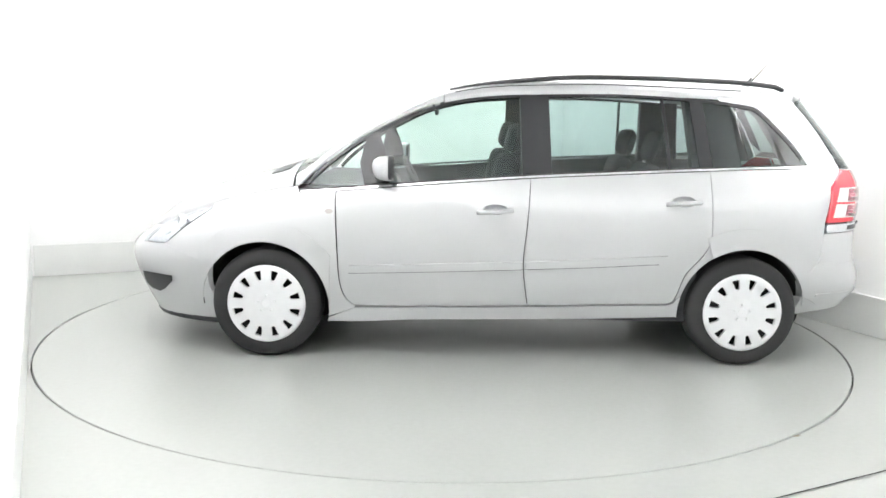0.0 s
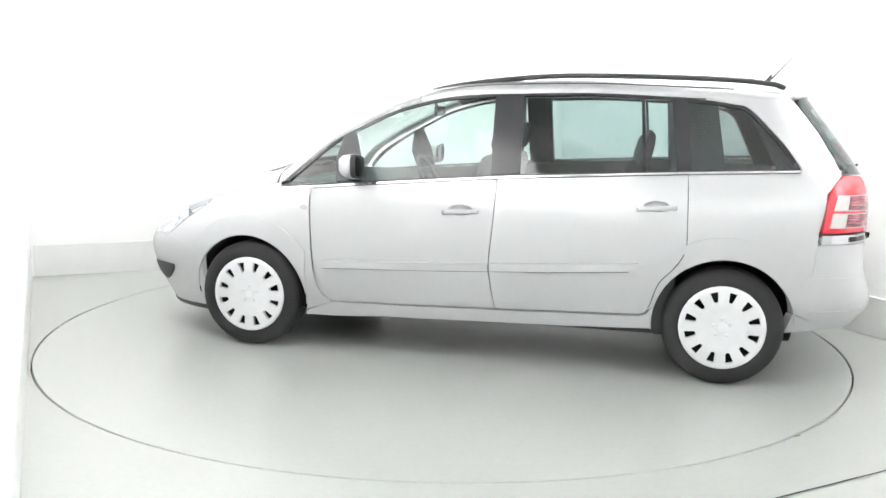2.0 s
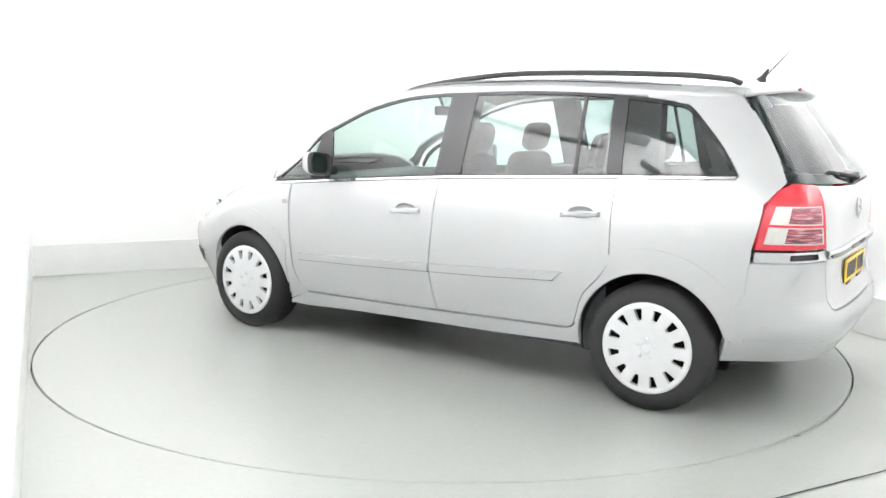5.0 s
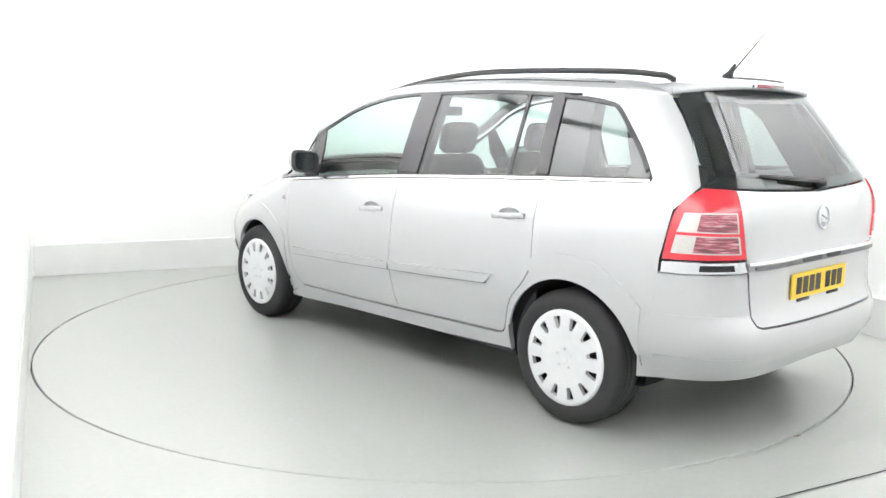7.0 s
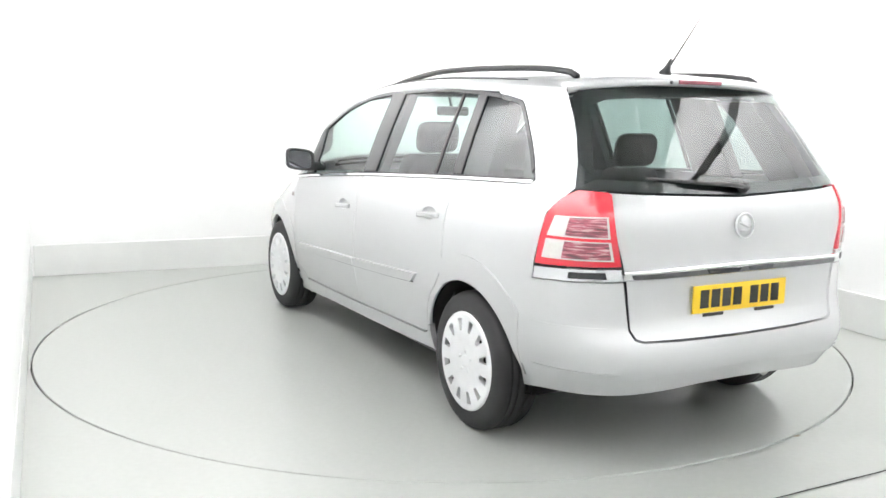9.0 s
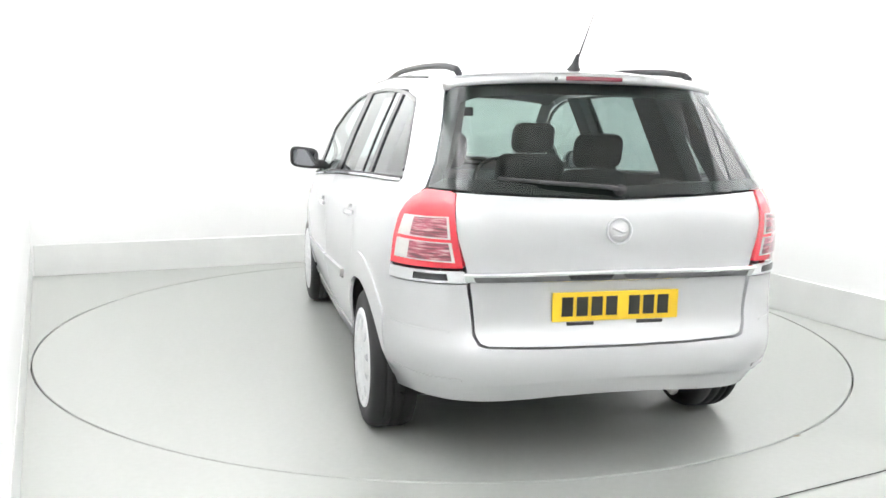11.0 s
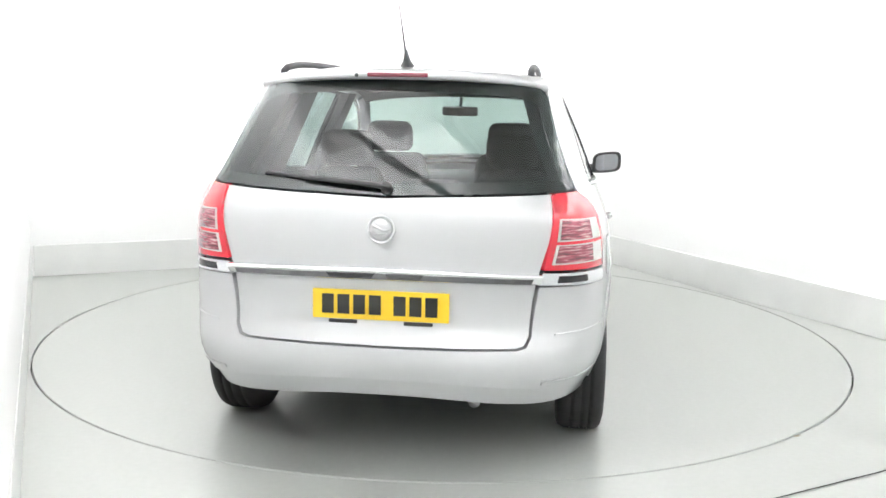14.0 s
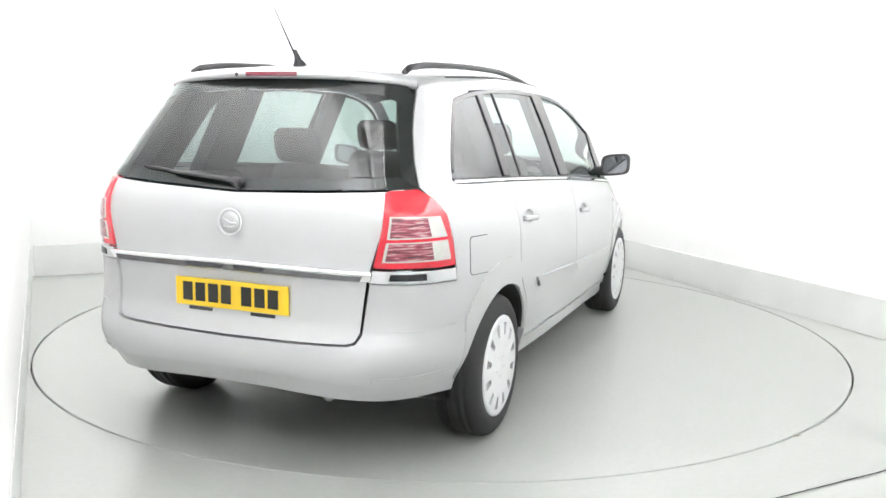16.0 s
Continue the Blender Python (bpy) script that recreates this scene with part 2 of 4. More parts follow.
def panel(name, pts, how, mat, parent, label="", off=0.0, depth=0.012, gap=0.0025, step=0.05, mirror=False, holes=()):
    """A skin panel: a flat outline cut fine, laid on the skin, with its rim turned inwards. how: side, tail or nose."""
    fx = 1.0 if how == "side" else 50.0           # degrees to about metres
    flat = [(x / fx, z) for x, z in pts]
    clean = []
    for q in flat:
        if not clean or (Vector(q) - Vector(clean[-1])).length > 0.002:
            clean.append(q)
    if (Vector(clean[0]) - Vector(clean[-1])).length < 0.002:
        clean.pop()
    flat = inset(clean, gap) if gap else clean
    ring = []
    for i, p in enumerate(flat):
        q = flat[(i + 1) % len(flat)]
        n = max(1, math.ceil(math.hypot(q[0] - p[0], q[1] - p[1]) / step))
        ring += [Vector((p[0] + (q[0] - p[0]) * k / n, p[1] + (q[1] - p[1]) * k / n)) for k in range(n)]
    edges = [(i, (i + 1) % len(ring)) for i in range(len(ring))]
    holes = [[(x / fx, z) for x, z in h] for h in holes]
    extra = []
    for h in holes:
        k0 = len(ring) + len(extra)
        extra += [Vector(p) for p in h]
        edges += [(k0 + i, k0 + (i + 1) % len(h)) for i in range(len(h))]

    def inside(p, loop):
        hit = False
        for (xa, za), (xb, zb) in zip(loop, loop[1:] + loop[:1]):
            if (za > p[1]) != (zb > p[1]) and p[0] < xa + (p[1] - za) * (xb - xa) / (zb - za):
                hit = not hit
        return hit
    lox, hix = min(p.x for p in ring), max(p.x for p in ring)
    loz, hiz = min(p.y for p in ring), max(p.y for p in ring)
    rxs = np.array([[p.x, p.y] for p in ring])
    nxt = np.roll(rxs, -1, axis=0)
    cloud = list(ring) + extra
    gz = loz + step / 2
    while gz < hiz:
        gx = lox + step / 2
        while gx < hix:
            g = np.array([gx, gz])
            d = nxt - rxs
            k = np.clip(((g - rxs) * d).sum(1) / np.maximum((d * d).sum(1), 1e-12), 0, 1)
            near = np.hypot(*(rxs + d * k[:, None] - g).T).min()
            cross = (rxs[:, 1] > gz) != (nxt[:, 1] > gz)
            at = rxs[:, 0] + (gz - rxs[:, 1]) * d[:, 0] / np.where(np.abs(d[:, 1]) < 1e-12, 1e-12, d[:, 1])
            if near > step * 0.4 and (cross & (at > gx)).sum() % 2:
                cloud.append(Vector((gx, gz)))
            gx += step
        gz += step
    pv, _, pf, *_rest = geometry.delaunay_2d_cdt(cloud, edges, [list(range(len(ring)))], 1, 1e-5)
    bm = bmesh.new()
    vs = [bm.verts.new((p.x, 0, p.y)) for p in pv]
    for tri in pf:
        mid = sum((pv[k] for k in tri), Vector((0, 0))) / 3
        if any(inside(mid, h) for h in holes):
            continue
        bm.faces.new([vs[k] for k in tri])
    for v in [v for v in bm.verts if not v.link_faces]:
        bm.verts.remove(v)
    rim = [e for e in bm.edges if len(e.link_faces) == 1]

    def lay(v, o):
        if how == "side":
            return on_side(v.co.x, v.co.z, o)
        return polar(v.co.x * fx, v.co.z, o, how == "nose")
    top = {v: lay(v, off) for v in bm.verts}
    low = {v: lay(v, off - depth) for e in rim for v in e.verts}
    low_v = {v: bm.verts.new(low[v]) for v in low}
    for v, c in top.items():
        v.co = c
    for e in rim:
        a, b = e.verts
        bm.faces.new((a, b, low_v[b], low_v[a]))
    if mirror:
        for v in bm.verts:
            v.co.y = -v.co.y
    bmesh.ops.recalc_face_normals(bm, faces=bm.faces[:])
    want = sum((f.normal.dot(f.calc_center_median() - Vector((0, 0, 0.7))) * f.calc_area()) for f in bm.faces)
    if want < 0:
        bmesh.ops.reverse_faces(bm, faces=bm.faces[:])
    for e in rim:
        e.smooth = False
    for fc in bm.faces:
        fc.smooth = True
    me = bpy.data.meshes.new(name)
    bm.to_mesh(me)
    bm.free()
    me.materials.append(mat)
    ob = new(name, me)
    ob.parent = parent
    return tagged(ob, label)


# ---- the room ----
def ground_disc():
    table_ = tagged(new("turntable_disc"), "grey painted round turntable set flush in the floor", "turntable")
    bm = bmesh.new()
    revolve(bm, [(0.0005, 0.0), (0.9, 0.0), (1.8, 0.0), (2.452, 0.0)], Matrix(), 160)
    part("deck", bm, DISC_GREY, table_, smooth=False)
    bm = bmesh.new()
    revolve(bm, [(2.452, 0.0), (2.466, 0.0), (2.470, -0.004), (2.470, -0.03)], Matrix(), 160)
    sharpen_mesh(part("edge_ring", bm, DISC_GREY, table_, "grey rim of the turntable"))
    return table_


def sharpen_mesh(ob):
    bm = bmesh.new()
    bm.from_mesh(ob.data)
    sharpen(bm)
    bm.to_mesh(ob.data)
    bm.free()


def room():
    R, far = 2.480, 14.0
    bm = bmesh.new()
    n = 160
    a = [bm.verts.new((R * math.cos(2 * math.pi * i / n), R * math.sin(2 * math.pi * i / n), 0)) for i in range(n)]
    lipr = [bm.verts.new((R * math.cos(2 * math.pi * i / n), R * math.sin(2 * math.pi * i / n), -0.03)) for i in range(n)]
    b = []
    for i in range(n):
        c, s = math.cos(2 * math.pi * i / n), math.sin(2 * math.pi * i / n)
        k = far / max(abs(c), abs(s))
        b.append(bm.verts.new((c * k, s * k, 0)))
    for i in range(n):
        j = (i + 1) % n
        bm.faces.new((a[i], a[j], b[j], b[i]))
        bm.faces.new((a[i], a[j], lipr[j], lipr[i]))
    ob = link_mesh("floor", bm, FLOOR_GREY, smooth=False)
    tagged(ob, "grey glossy painted studio floor", "floor", kind="structure")
    bm = bmesh.new()
    revolve(bm, [(2.40, -0.025), (2.52, -0.025)], Matrix(), 96)
    tagged(link_mesh("turntable_joint", bm, GAP_DARK, smooth=False), "dark narrow joint round the turntable", "joint", kind="structure")
    # the room lies turned against the camera; u runs along the back wall, w towards it
    ang = radians(24.5)
    u, w = Vector((math.cos(ang), math.sin(ang), 0)), Vector((-math.sin(ang), math.cos(ang), 0))
    A0, A1, B0, B1, H = -2.497, 2.565, -6.6, 2.72, 3.6

    def block(name, a0, a1, b0, b1, z0, z1, mat, label, category="wall", bevel=0.0):
        b2 = bmesh.new()
        box(b2, a0, a1, b0, b1, z0, z1, bevel)
        bmesh.ops.rotate(b2, verts=b2.verts[:], cent=(0, 0, 0), matrix=Matrix.Rotation(ang, 3, "Z"))
        return tagged(link_mesh(name, b2, mat, smooth=False), label, category, kind="structure")
    block("wall_back", A0 - .15, A1 + .15, B1, B1 + .15, 0, H, WALL_WHITE, "matt white painted studio back wall")
    block("wall_right", A1, A1 + .15, B0 - .15, B1 - .001, 0, H, WALL_WHITE, "matt white painted studio side wall")
    block("wall_left", A0 - .15, A0, B0 - .15, B1 - .001, 0, H, WALL_WHITE, "matt white painted wall beside the camera")
    block("wall_front", A0 + .001, A1 - .001, B0 - .15, B0, 0, H, WALL_GREY, "pale grey painted wall behind the camera")
    # unseen ceiling; darker over the turntable so the rear glass mirrors less there
    block("ceiling_1", A0 - .15, A1 + .15, -2.4, B1 + .15, H + .002, H + .10, CEILING_GREY, "unseen studio ceiling over the turntable, toned darker than the rest", "ceiling")
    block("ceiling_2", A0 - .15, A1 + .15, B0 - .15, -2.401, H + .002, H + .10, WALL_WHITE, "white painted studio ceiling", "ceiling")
    block("skirting_back", A0 + .021, A1 - .021, B1 - .02, B1 - .001, 0.001, 0.262, KERB_WHITE, "scuffed off-white skirting board along the wall", "skirting", 0.004)
    block("skirting_right", A1 - .02, A1 - .001, B0 + .01, B1 - .001, 0.001, 0.262, KERB_WHITE, "scuffed off-white skirting board along the wall", "skirting", 0.004)
    block("skirting_left", A0 + .001, A0 + .006, B0 + .01, B1 - .001, 0.001, 0.262, KERB_WHITE, "scuffed off-white skirting board along the wall", "skirting", 0.003)
    # wall washers out of view: long light troughs on rods under the ceiling, tilted to the walls
    runs = [(A0 + .62, b, 90) for b in (1.35, -.75, -2.85, -4.95)]
    # the inner rows, here and on the right, are added to lift the brightness
    runs += [(A0 + 1.15, -.2, 90), (A0 + 1.15, -2.3, 90)]
    runs += [(A1 - .62, b, -90) for b in (1.35, -.75, -2.85, -4.95)] + [(A1 - 1.15, b, -90) for b in (-.75, -2.85)]
    # the pair at the front wall is added to brighten the car's tail
    runs += [(a, B1 - .62, 0) for a in (-.95, 1.0)] + [(a, B0 + .62, 180) for a in (-.95, 1.0)]
    one = None
    lean = Matrix.Rotation(radians(80), 4, "X")
    for a, b, turn in runs:
        m = Matrix.Rotation(ang, 4, "Z") @ Matrix.Translation((a, b, H - 0.42)) @ Matrix.Rotation(radians(turn), 4, "Z")
        if one is not None:
            copy_thing(one, m)
            continue
        one = new("ceiling_light")
        for nm, mt, lab, size in (("frame", WALL_WHITE, "white metal frame", (-0.86, 0.86, -0.36, 0.36, 0.0, 0.03, 0.008)),
                                  ("diffuser", LIGHT_PANEL, "glowing white diffuser", (-0.84, 0.84, -0.34, 0.34, -0.012, -0.002))):
            bm = bmesh.new()
            box(bm, *size)
            if nm == "frame":
                # lip added to keep the glowing diffuser out of the car's reflections
                box(bm, -0.86, 0.86, -0.38, -0.362, -0.05, 0.03, 0.004)
            bmesh.ops.transform(bm, matrix=lean, verts=bm.verts[:])
            part(nm, bm, mt, one, lab, smooth=False)
        for x in (-0.7, 0.7):
            bm = bmesh.new()
            tube(bm, [(x, -0.02, 0.30), (x, -0.02, 0.422)], 0.006, 8)
            part("rod", bm, WALL_WHITE, one, "thin white hanging rod")
        one.matrix_basis = m
        tagged(one, "unseen long white light trough tilted to the wall, switched on", "ceiling light", group="ceiling light troughs")
    # seams and specks on the floor
    b5 = bmesh.new()
    p, q = Vector((0.9, -2.745, 0.0)), Vector((3.3, -1.52, 0.0))
    d = (q - p).normalized()
    s = Vector((-d.y, d.x, 0)) * 0.004
    b5.faces.new([b5.verts.new(k + Vector((0, 0, 0.004))) for k in (p - s, q - s, q + s, p + s)])
    tagged(link_mesh("floor_joint", b5, GAP_DARK, smooth=False), "thin dark joint in the floor", "joint", kind="structure")


def flecks():
    """Dried mud flecks on the floor."""
    bm = bmesh.new()
    rnd = random.Random(4)
    spots = [(0.30 + rnd.uniform(-.07, .07), -2.645 + rnd.uniform(-.025, .02), rnd.uniform(.004, .013)) for _ in range(26)] + [(1.615, -1.89, .010), (1.60, -1.90, .012), (1.585, -1.905, .007)]
    for x, y, r in spots:
        n = 7
        top = [bm.verts.new((x + r * rnd.uniform(.6, 1.2) * math.cos(2 * math.pi * k / n), y + r * .7 * rnd.uniform(.6, 1.2) * math.sin(2 * math.pi * k / n), 0.001)) for k in range(n)]
        tip = bm.verts.new((x, y, 0.004))
        for k in range(n):
            bm.faces.new((top[k], top[(k + 1) % n], tip))
    return tagged(link_mesh("mud_flecks", bm, DUST), "dried brown mud flecks on the floor", "dirt", kind="stuff")


room()
flecks()
disc = ground_disc()


# ---- the car ----
AXIS = Vector((-0.350, -0.080, 0.0))        # place of the wheelbase's middle against the turntable's axis
car = tagged(new("car"), "silver compact people carrier standing on the turntable", "car")
body = new("body")
body.parent = car
body.location = AXIS
WF, WR, WZ = 1.3515, -1.3515, 0.313
ARCH = 0.362
WFA, WFZ, ARCHF = 1.370, 0.296, 0.370      # middle and radius of the front wheel opening

# lines on the flank, as (x, z)
BELT = [(1.175, 0.952), (0.80, 0.988), (0.35, 1.026), (-0.13, 1.063), (-0.65, 1.093), (-1.134, 1.119), (-1.697, 1.143)]
DLO_TOP = curve([(1.175, 0.957), (1.03, 1.105), (0.847, 1.236), (0.66, 1.335), (0.485, 1.418), (0.244, 1.483), (0.0, 1.510), (-0.2, 1.517),
                 (-0.58, 1.526), (-0.89, 1.518), (-1.16, 1.500), (-1.36, 1.474), (-1.43, 1.452), (-1.523, 1.363), (-1.61, 1.268), (-1.695, 1.15)], 5)
GUTTER = [(-1.80, 1.490), (-1.45, 1.512), (-1.18, 1.522), (-.9, 1.532), (-.6, 1.541), (-.2, 1.532), (0, 1.526), (.244, 1.500), (.485, 1.438), (.66, 1.353),
          (.847, 1.257), (1.03, 1.13), (1.175, 0.985), (1.3, .955), (1.6, .885), (1.85, .80), (2.05, .72), (2.2, .66)]
GUTTER_T = sorted(GUTTER)
CREST = [(-1.80, 1.555), (-1.7, 1.575), (-1.5, 1.602), (-1.1, 1.624), (-.6, 1.634), (-.2, 1.626), (.15, 1.597), (.45, 1.525), (.8, 1.35), (1.15, 1.145),
         (1.3, 1.068), (1.7, .965), (1.95, .865), (2.1, .76), (2.2, .66), (2.25, .60)]


def belt(x):
    return table(sorted(BELT), x)


def gutter(x):
    return table(GUTTER_T, x)


def below(pts, d):
    return [(x, z - d) for x, z in pts]


DOOR_F = [(0.955, belt(0.955) - .012), (0.957, 0.88), (0.945, 0.60), (0.935, 0.45), (0.903, 0.352), (0.845, 0.302)]
DOOR_B = [(-0.131, 1.058), (-0.117, 0.80), (-0.100, 0.61), (-0.108, 0.483), (-0.134, 0.325)]
DOOR_R = [(-1.137, 1.112), (-1.148, 0.76), (-1.135, 0.69), (-1.09, 0.618), (-1.015, 0.53), (-0.978, 0.417), (-0.955, 0.365), (-0.922, 0.350)]


def belt_between(x0, x1, d, n=8):
    return [(x0 + (x1 - x0) * i / n, belt(x0 + (x1 - x0) * i / n) - d) for i in range(n + 1)]


def top_point(x, v, off=0.0):
    """The skin from gutter to gutter over bonnet, screen and roof; v runs from -1 to 1."""
    zb, zc = gutter(x), table(CREST, x)
    yb = side_y(x, zb)
    m = 2.15
    return Vector((x, v * yb, zb + max(0.0, zc - zb) * (1 - abs(v) ** m) ** (1 / m) + off))


def top_patch(name, x0, x1, mat, label="", v0=-1.0, v1=1.0, nx=24, nv=40, off=0.0, depth=0.015):
    bm = bmesh.new()
    rows = []
    for i in range(nx + 1):
        x = x0 + (x1 - x0) * i / nx
        rows.append([])
        for j in range(nv + 1):
            s = v0 + (v1 - v0) * j / nv
            if v0 == -1.0 and v1 == 1.0:
                s = math.sin(s * math.pi / 2)
            rows[-1].append(bm.verts.new(top_point(x, s, off)))
    for a, b in zip(rows, rows[1:]):
        for j in range(nv):
            bm.faces.new((a[j], a[j + 1], b[j + 1], b[j]))
    rim = [e for e in bm.edges if len(e.link_faces) == 1]
    dup = {}
    for e in rim:
        for v in e.verts:
            if v not in dup:
                dup[v] = bm.verts.new(v.co - Vector((0, 0, depth)))
    for e in rim:
        a, b = e.verts
        bm.faces.new((a, b, dup[b], dup[a]))
        e.smooth = False
    return part(name, bm, mat, body, label)


def dish(x, z, k=1.0):
    """Outline of the oval hollow behind a door handle."""
    return [(x + .068 * k * math.cos(2 * math.pi * i / 24), z + .030 * k * math.sin(2 * math.pi * i / 24)) for i in range(24)]


def flank(mirror):
    """All panels of one side of the car."""
    side = "side"
    # sheet metal
    nd = lambda x, y: math.degrees(math.atan2(y, x - XQ))
    lamp_edge = [(polar(nd(x, y), z, 0, True).x - .004, z) for x, y, z in ((1.775, .705, .832), (1.86, .70, .72), (1.95, .68, .622))]
    fender = ([(x + .004, z) for x, z in curve(DOOR_F, 4)][::-1] + [(1.17, 0.943)]
              + [(x, gutter(x)) for x in (1.19, 1.3, 1.45, 1.6, lamp_edge[0][0])] + lamp_edge + [(1.82, 0.565), (1.70, 0.535)]
              + arc(WFA, WFZ, ARCHF, 40, 180 + 10, 30) + [(0.965, 0.25), (0.86, 0.28)])
    panel("front_wing", fender, side, PAINT, body, mirror=mirror, gap=0.0005)
    fd = belt_between(0.955, -0.128, 0.012) + curve(DOOR_B, 4) + [(0.3, 0.312)] + curve(DOOR_F[::-1], 4)
    door = panel("front_door", fd, side, PAINT, body, mirror=mirror, holes=[dish(0.065, 0.876)])
    rd = belt_between(-0.131, -1.134, 0.012) + curve(DOOR_R, 4) + [(-0.5, 0.338)] + curve(DOOR_B[::-1], 4)
    rdoor = panel("rear_door", rd, side, PAINT, body, mirror=mirror, holes=[dish(-0.985, 0.938)])
    sill = [(0.845, 0.298), (0.3, 0.308), (-0.134, 0.321), (-0.5, 0.334), (-0.922, 0.346), (-0.957, 0.36), (-0.985, 0.40)] + arc(WR, WZ, ARCH, 14, -8, 6) + [(-0.98, 0.272), (-0.5, 0.252), (0, 0.24), (0.5, 0.226), (0.86, 0.205), (0.97, 0.205)] + arc(WFA, WFZ, ARCHF, 195, 190, 3)
    panel("sill", sill, side, PAINT, body, "silver side sill", mirror=mirror, off=0.006, depth=0.04)
    # quarter panel with the rear pillar
    q = belt_between(-1.137, -1.69, 0.012, 10)
    q += [(x - .004, z) for x, z in reversed(DLO_TOP) if x < -1.17]
    q += [(x, gutter(x)) for x in (-1.20, -1.35, -1.5)]
    qp = [(side_deg(x, z), z) for x, z in q]
    qp += [(tail_deg(-1.645, .585), 1.508), (48.9, 1.480), (46.6, 1.41), (44.9, 1.33), (43.7, 1.22), (43.6, 1.128)]
    qp += [(46.0, 1.09), (49.6, 1.03), (52.0, 0.83), (52.2, 0.765)]
    low = [(-1.79, 0.617), (-1.695, 0.492)]
    arch = [p for p in arc(WR, WZ, ARCH, 148, 14, 28)]
    qp += [(side_deg(x, z), z) for x, z in low + arch + [(x - .0, z) for x, z in curve(DOOR_R[::-1], 4)][5:]]
    panel("quarter_panel", qp, "tail", PAINT, body, mirror=mirror)
    # black window surround behind all side glass, with the openings left free
    top = [(x, z) for x, z in DLO_TOP]

    def top_z(x):
        return table(sorted(top), x)
    # each pillar and rail of the surround
    panel("pillar_trim", [(-0.085, belt(-0.085) + .012), (-0.07, top_z(-0.07) - .012), (-0.238, top_z(-0.238) - .012), (-0.252, belt(-.252) + .012)], side, BLACK_GLOSS, body,
          "gloss black middle pillar trim", mirror=mirror, off=0.001)
    panel("pillar_trim", [(-1.075, belt(-1.075) + .012), (-1.035, top_z(-1.035) - .012), (-1.115, top_z(-1.115) - .012), (-1.155, belt(-1.155) + .012)], side, BLACK_GLOSS, body,
          "gloss black rear pillar trim", mirror=mirror, off=0.001)
    panel("glass_divider", [(-.900, belt(-.90) + .012), (-.872, top_z(-.872) - .012), (-.894, top_z(-.894) - .012), (-.924, belt(-.924) + .012)], side, BLACK_GLOSS, body,
          "thin black bar between the rear door panes", mirror=mirror, off=-0.001)
    panel("mirror_corner", [(0.80, belt(0.80) + .012), (0.83, 1.12), (0.80, top_z(0.80) - .015), (0.72, top_z(.72) - .015), (0.672, 1.15), (0.655, belt(.655) + .012)], side, BLACK_GLOSS, body,
          "black corner panel behind the door mirror", mirror=mirror, off=0.001)
    frame_pts = [p for p in top if -1.67 < p[0] < 1.13]
    inner = [(x * 0.995 - (0.0), z - 0.016) for x, z in frame_pts]
    panel("window_surround", frame_pts + inner[::-1], side, BLACK_GLOSS, body, "black rubber window surround", mirror=mirror, off=0.001, gap=0)
    # chrome strip along the belt
    cb = belt_between(1.16, -1.69, 0.010, 24)
    panel("belt_strip", cb + [(x, z + 0.010) for x, z in cb[::-1]], side, CHROME, body, "bright chrome strip", mirror=mirror, off=0.006, gap=0, depth=0.014)
    panel("window_seal", [(x, z + 0.0105) for x, z in cb] + [(x, z + 0.020) for x, z in cb[::-1]], side, BLACK_PLASTIC, body, "black rubber seal", mirror=mirror, off=0.003, gap=0, depth=0.014)

    def pane(name, x0, x1, mat, label, lean0=0.0, lean1=0.0, extra=None):
        lo = [(x0 + (x1 - x0) * i / 6, belt(x0 + (x1 - x0) * i / 6) + 0.006) for i in range(7)]
        hi = [p for p in top if min(x0 + lean0, x1 + lean1) < p[0] < max(x0 + lean0, x1 + lean1)]
        hi = [(x0 + lean0, top_z(x0 + lean0) - .006)] + [(x, z - .006) for x, z in hi] + [(x1 + lean1, top_z(x1 + lean1) - .006)]
        return panel(name, lo + hi[::-1], side, mat, body, label, mirror=mirror, off=-0.006, depth=0.003, gap=0)
    pane("quarter_light", 1.14, 0.72, CLEAR_GLASS, "small green-tinted front corner glass", -0.02, 0.07)
    pane("front_door_glass", 0.74, -0.12, CLEAR_GLASS, "green-tinted front door glass", 0.02, 0.02)
    pane("rear_door_glass", -0.20, -1.10, PRIVACY_GLASS, "smoked rear door glass", 0.0, 0.03)
    pane("rear_side_glass", -1.12, -1.685, QUARTER_GLASS, "smoked rear side glass", 0.03, 0.012)
    # rubbing strips
    panel("rub_strip", [(0.88, .505), (0.88, .545), (0.3, 0.572), (-0.096, .588), (-0.096, 0.546), (0.3, .527)], side, PAINT, door, "silver rubbing strip", off=0.016, depth=0.02, gap=0.0, mirror=mirror)
    panel("rub_strip", [(-0.112, .589), (-0.5, 0.612), (-0.905, .636), (-0.858, .590), (-0.5, .566), (-0.112, .547)], side, PAINT, rdoor, "silver rubbing strip", off=0.016, depth=0.02, gap=0.0, mirror=mirror)
    # thin dark bands that draw the shadow below each rubbing strip
    panel("strip_seal", [(0.882, .4995), (0.882, .5045), (0.3, .5265), (-0.096, .5455), (-0.096, .5405), (0.3, .5215)], side, TRIM_GREY, door, "painted shadow line under the strip", off=0.006, depth=0.01, gap=0, mirror=mirror)
    panel("strip_seal", [(-0.112, .5465), (-0.5, .5655), (-0.859, .5895), (-0.859, .5845), (-0.5, .5605), (-0.112, .5415)], side, TRIM_GREY, rdoor, "painted shadow line under the strip", off=0.006, depth=0.01, gap=0, mirror=mirror)
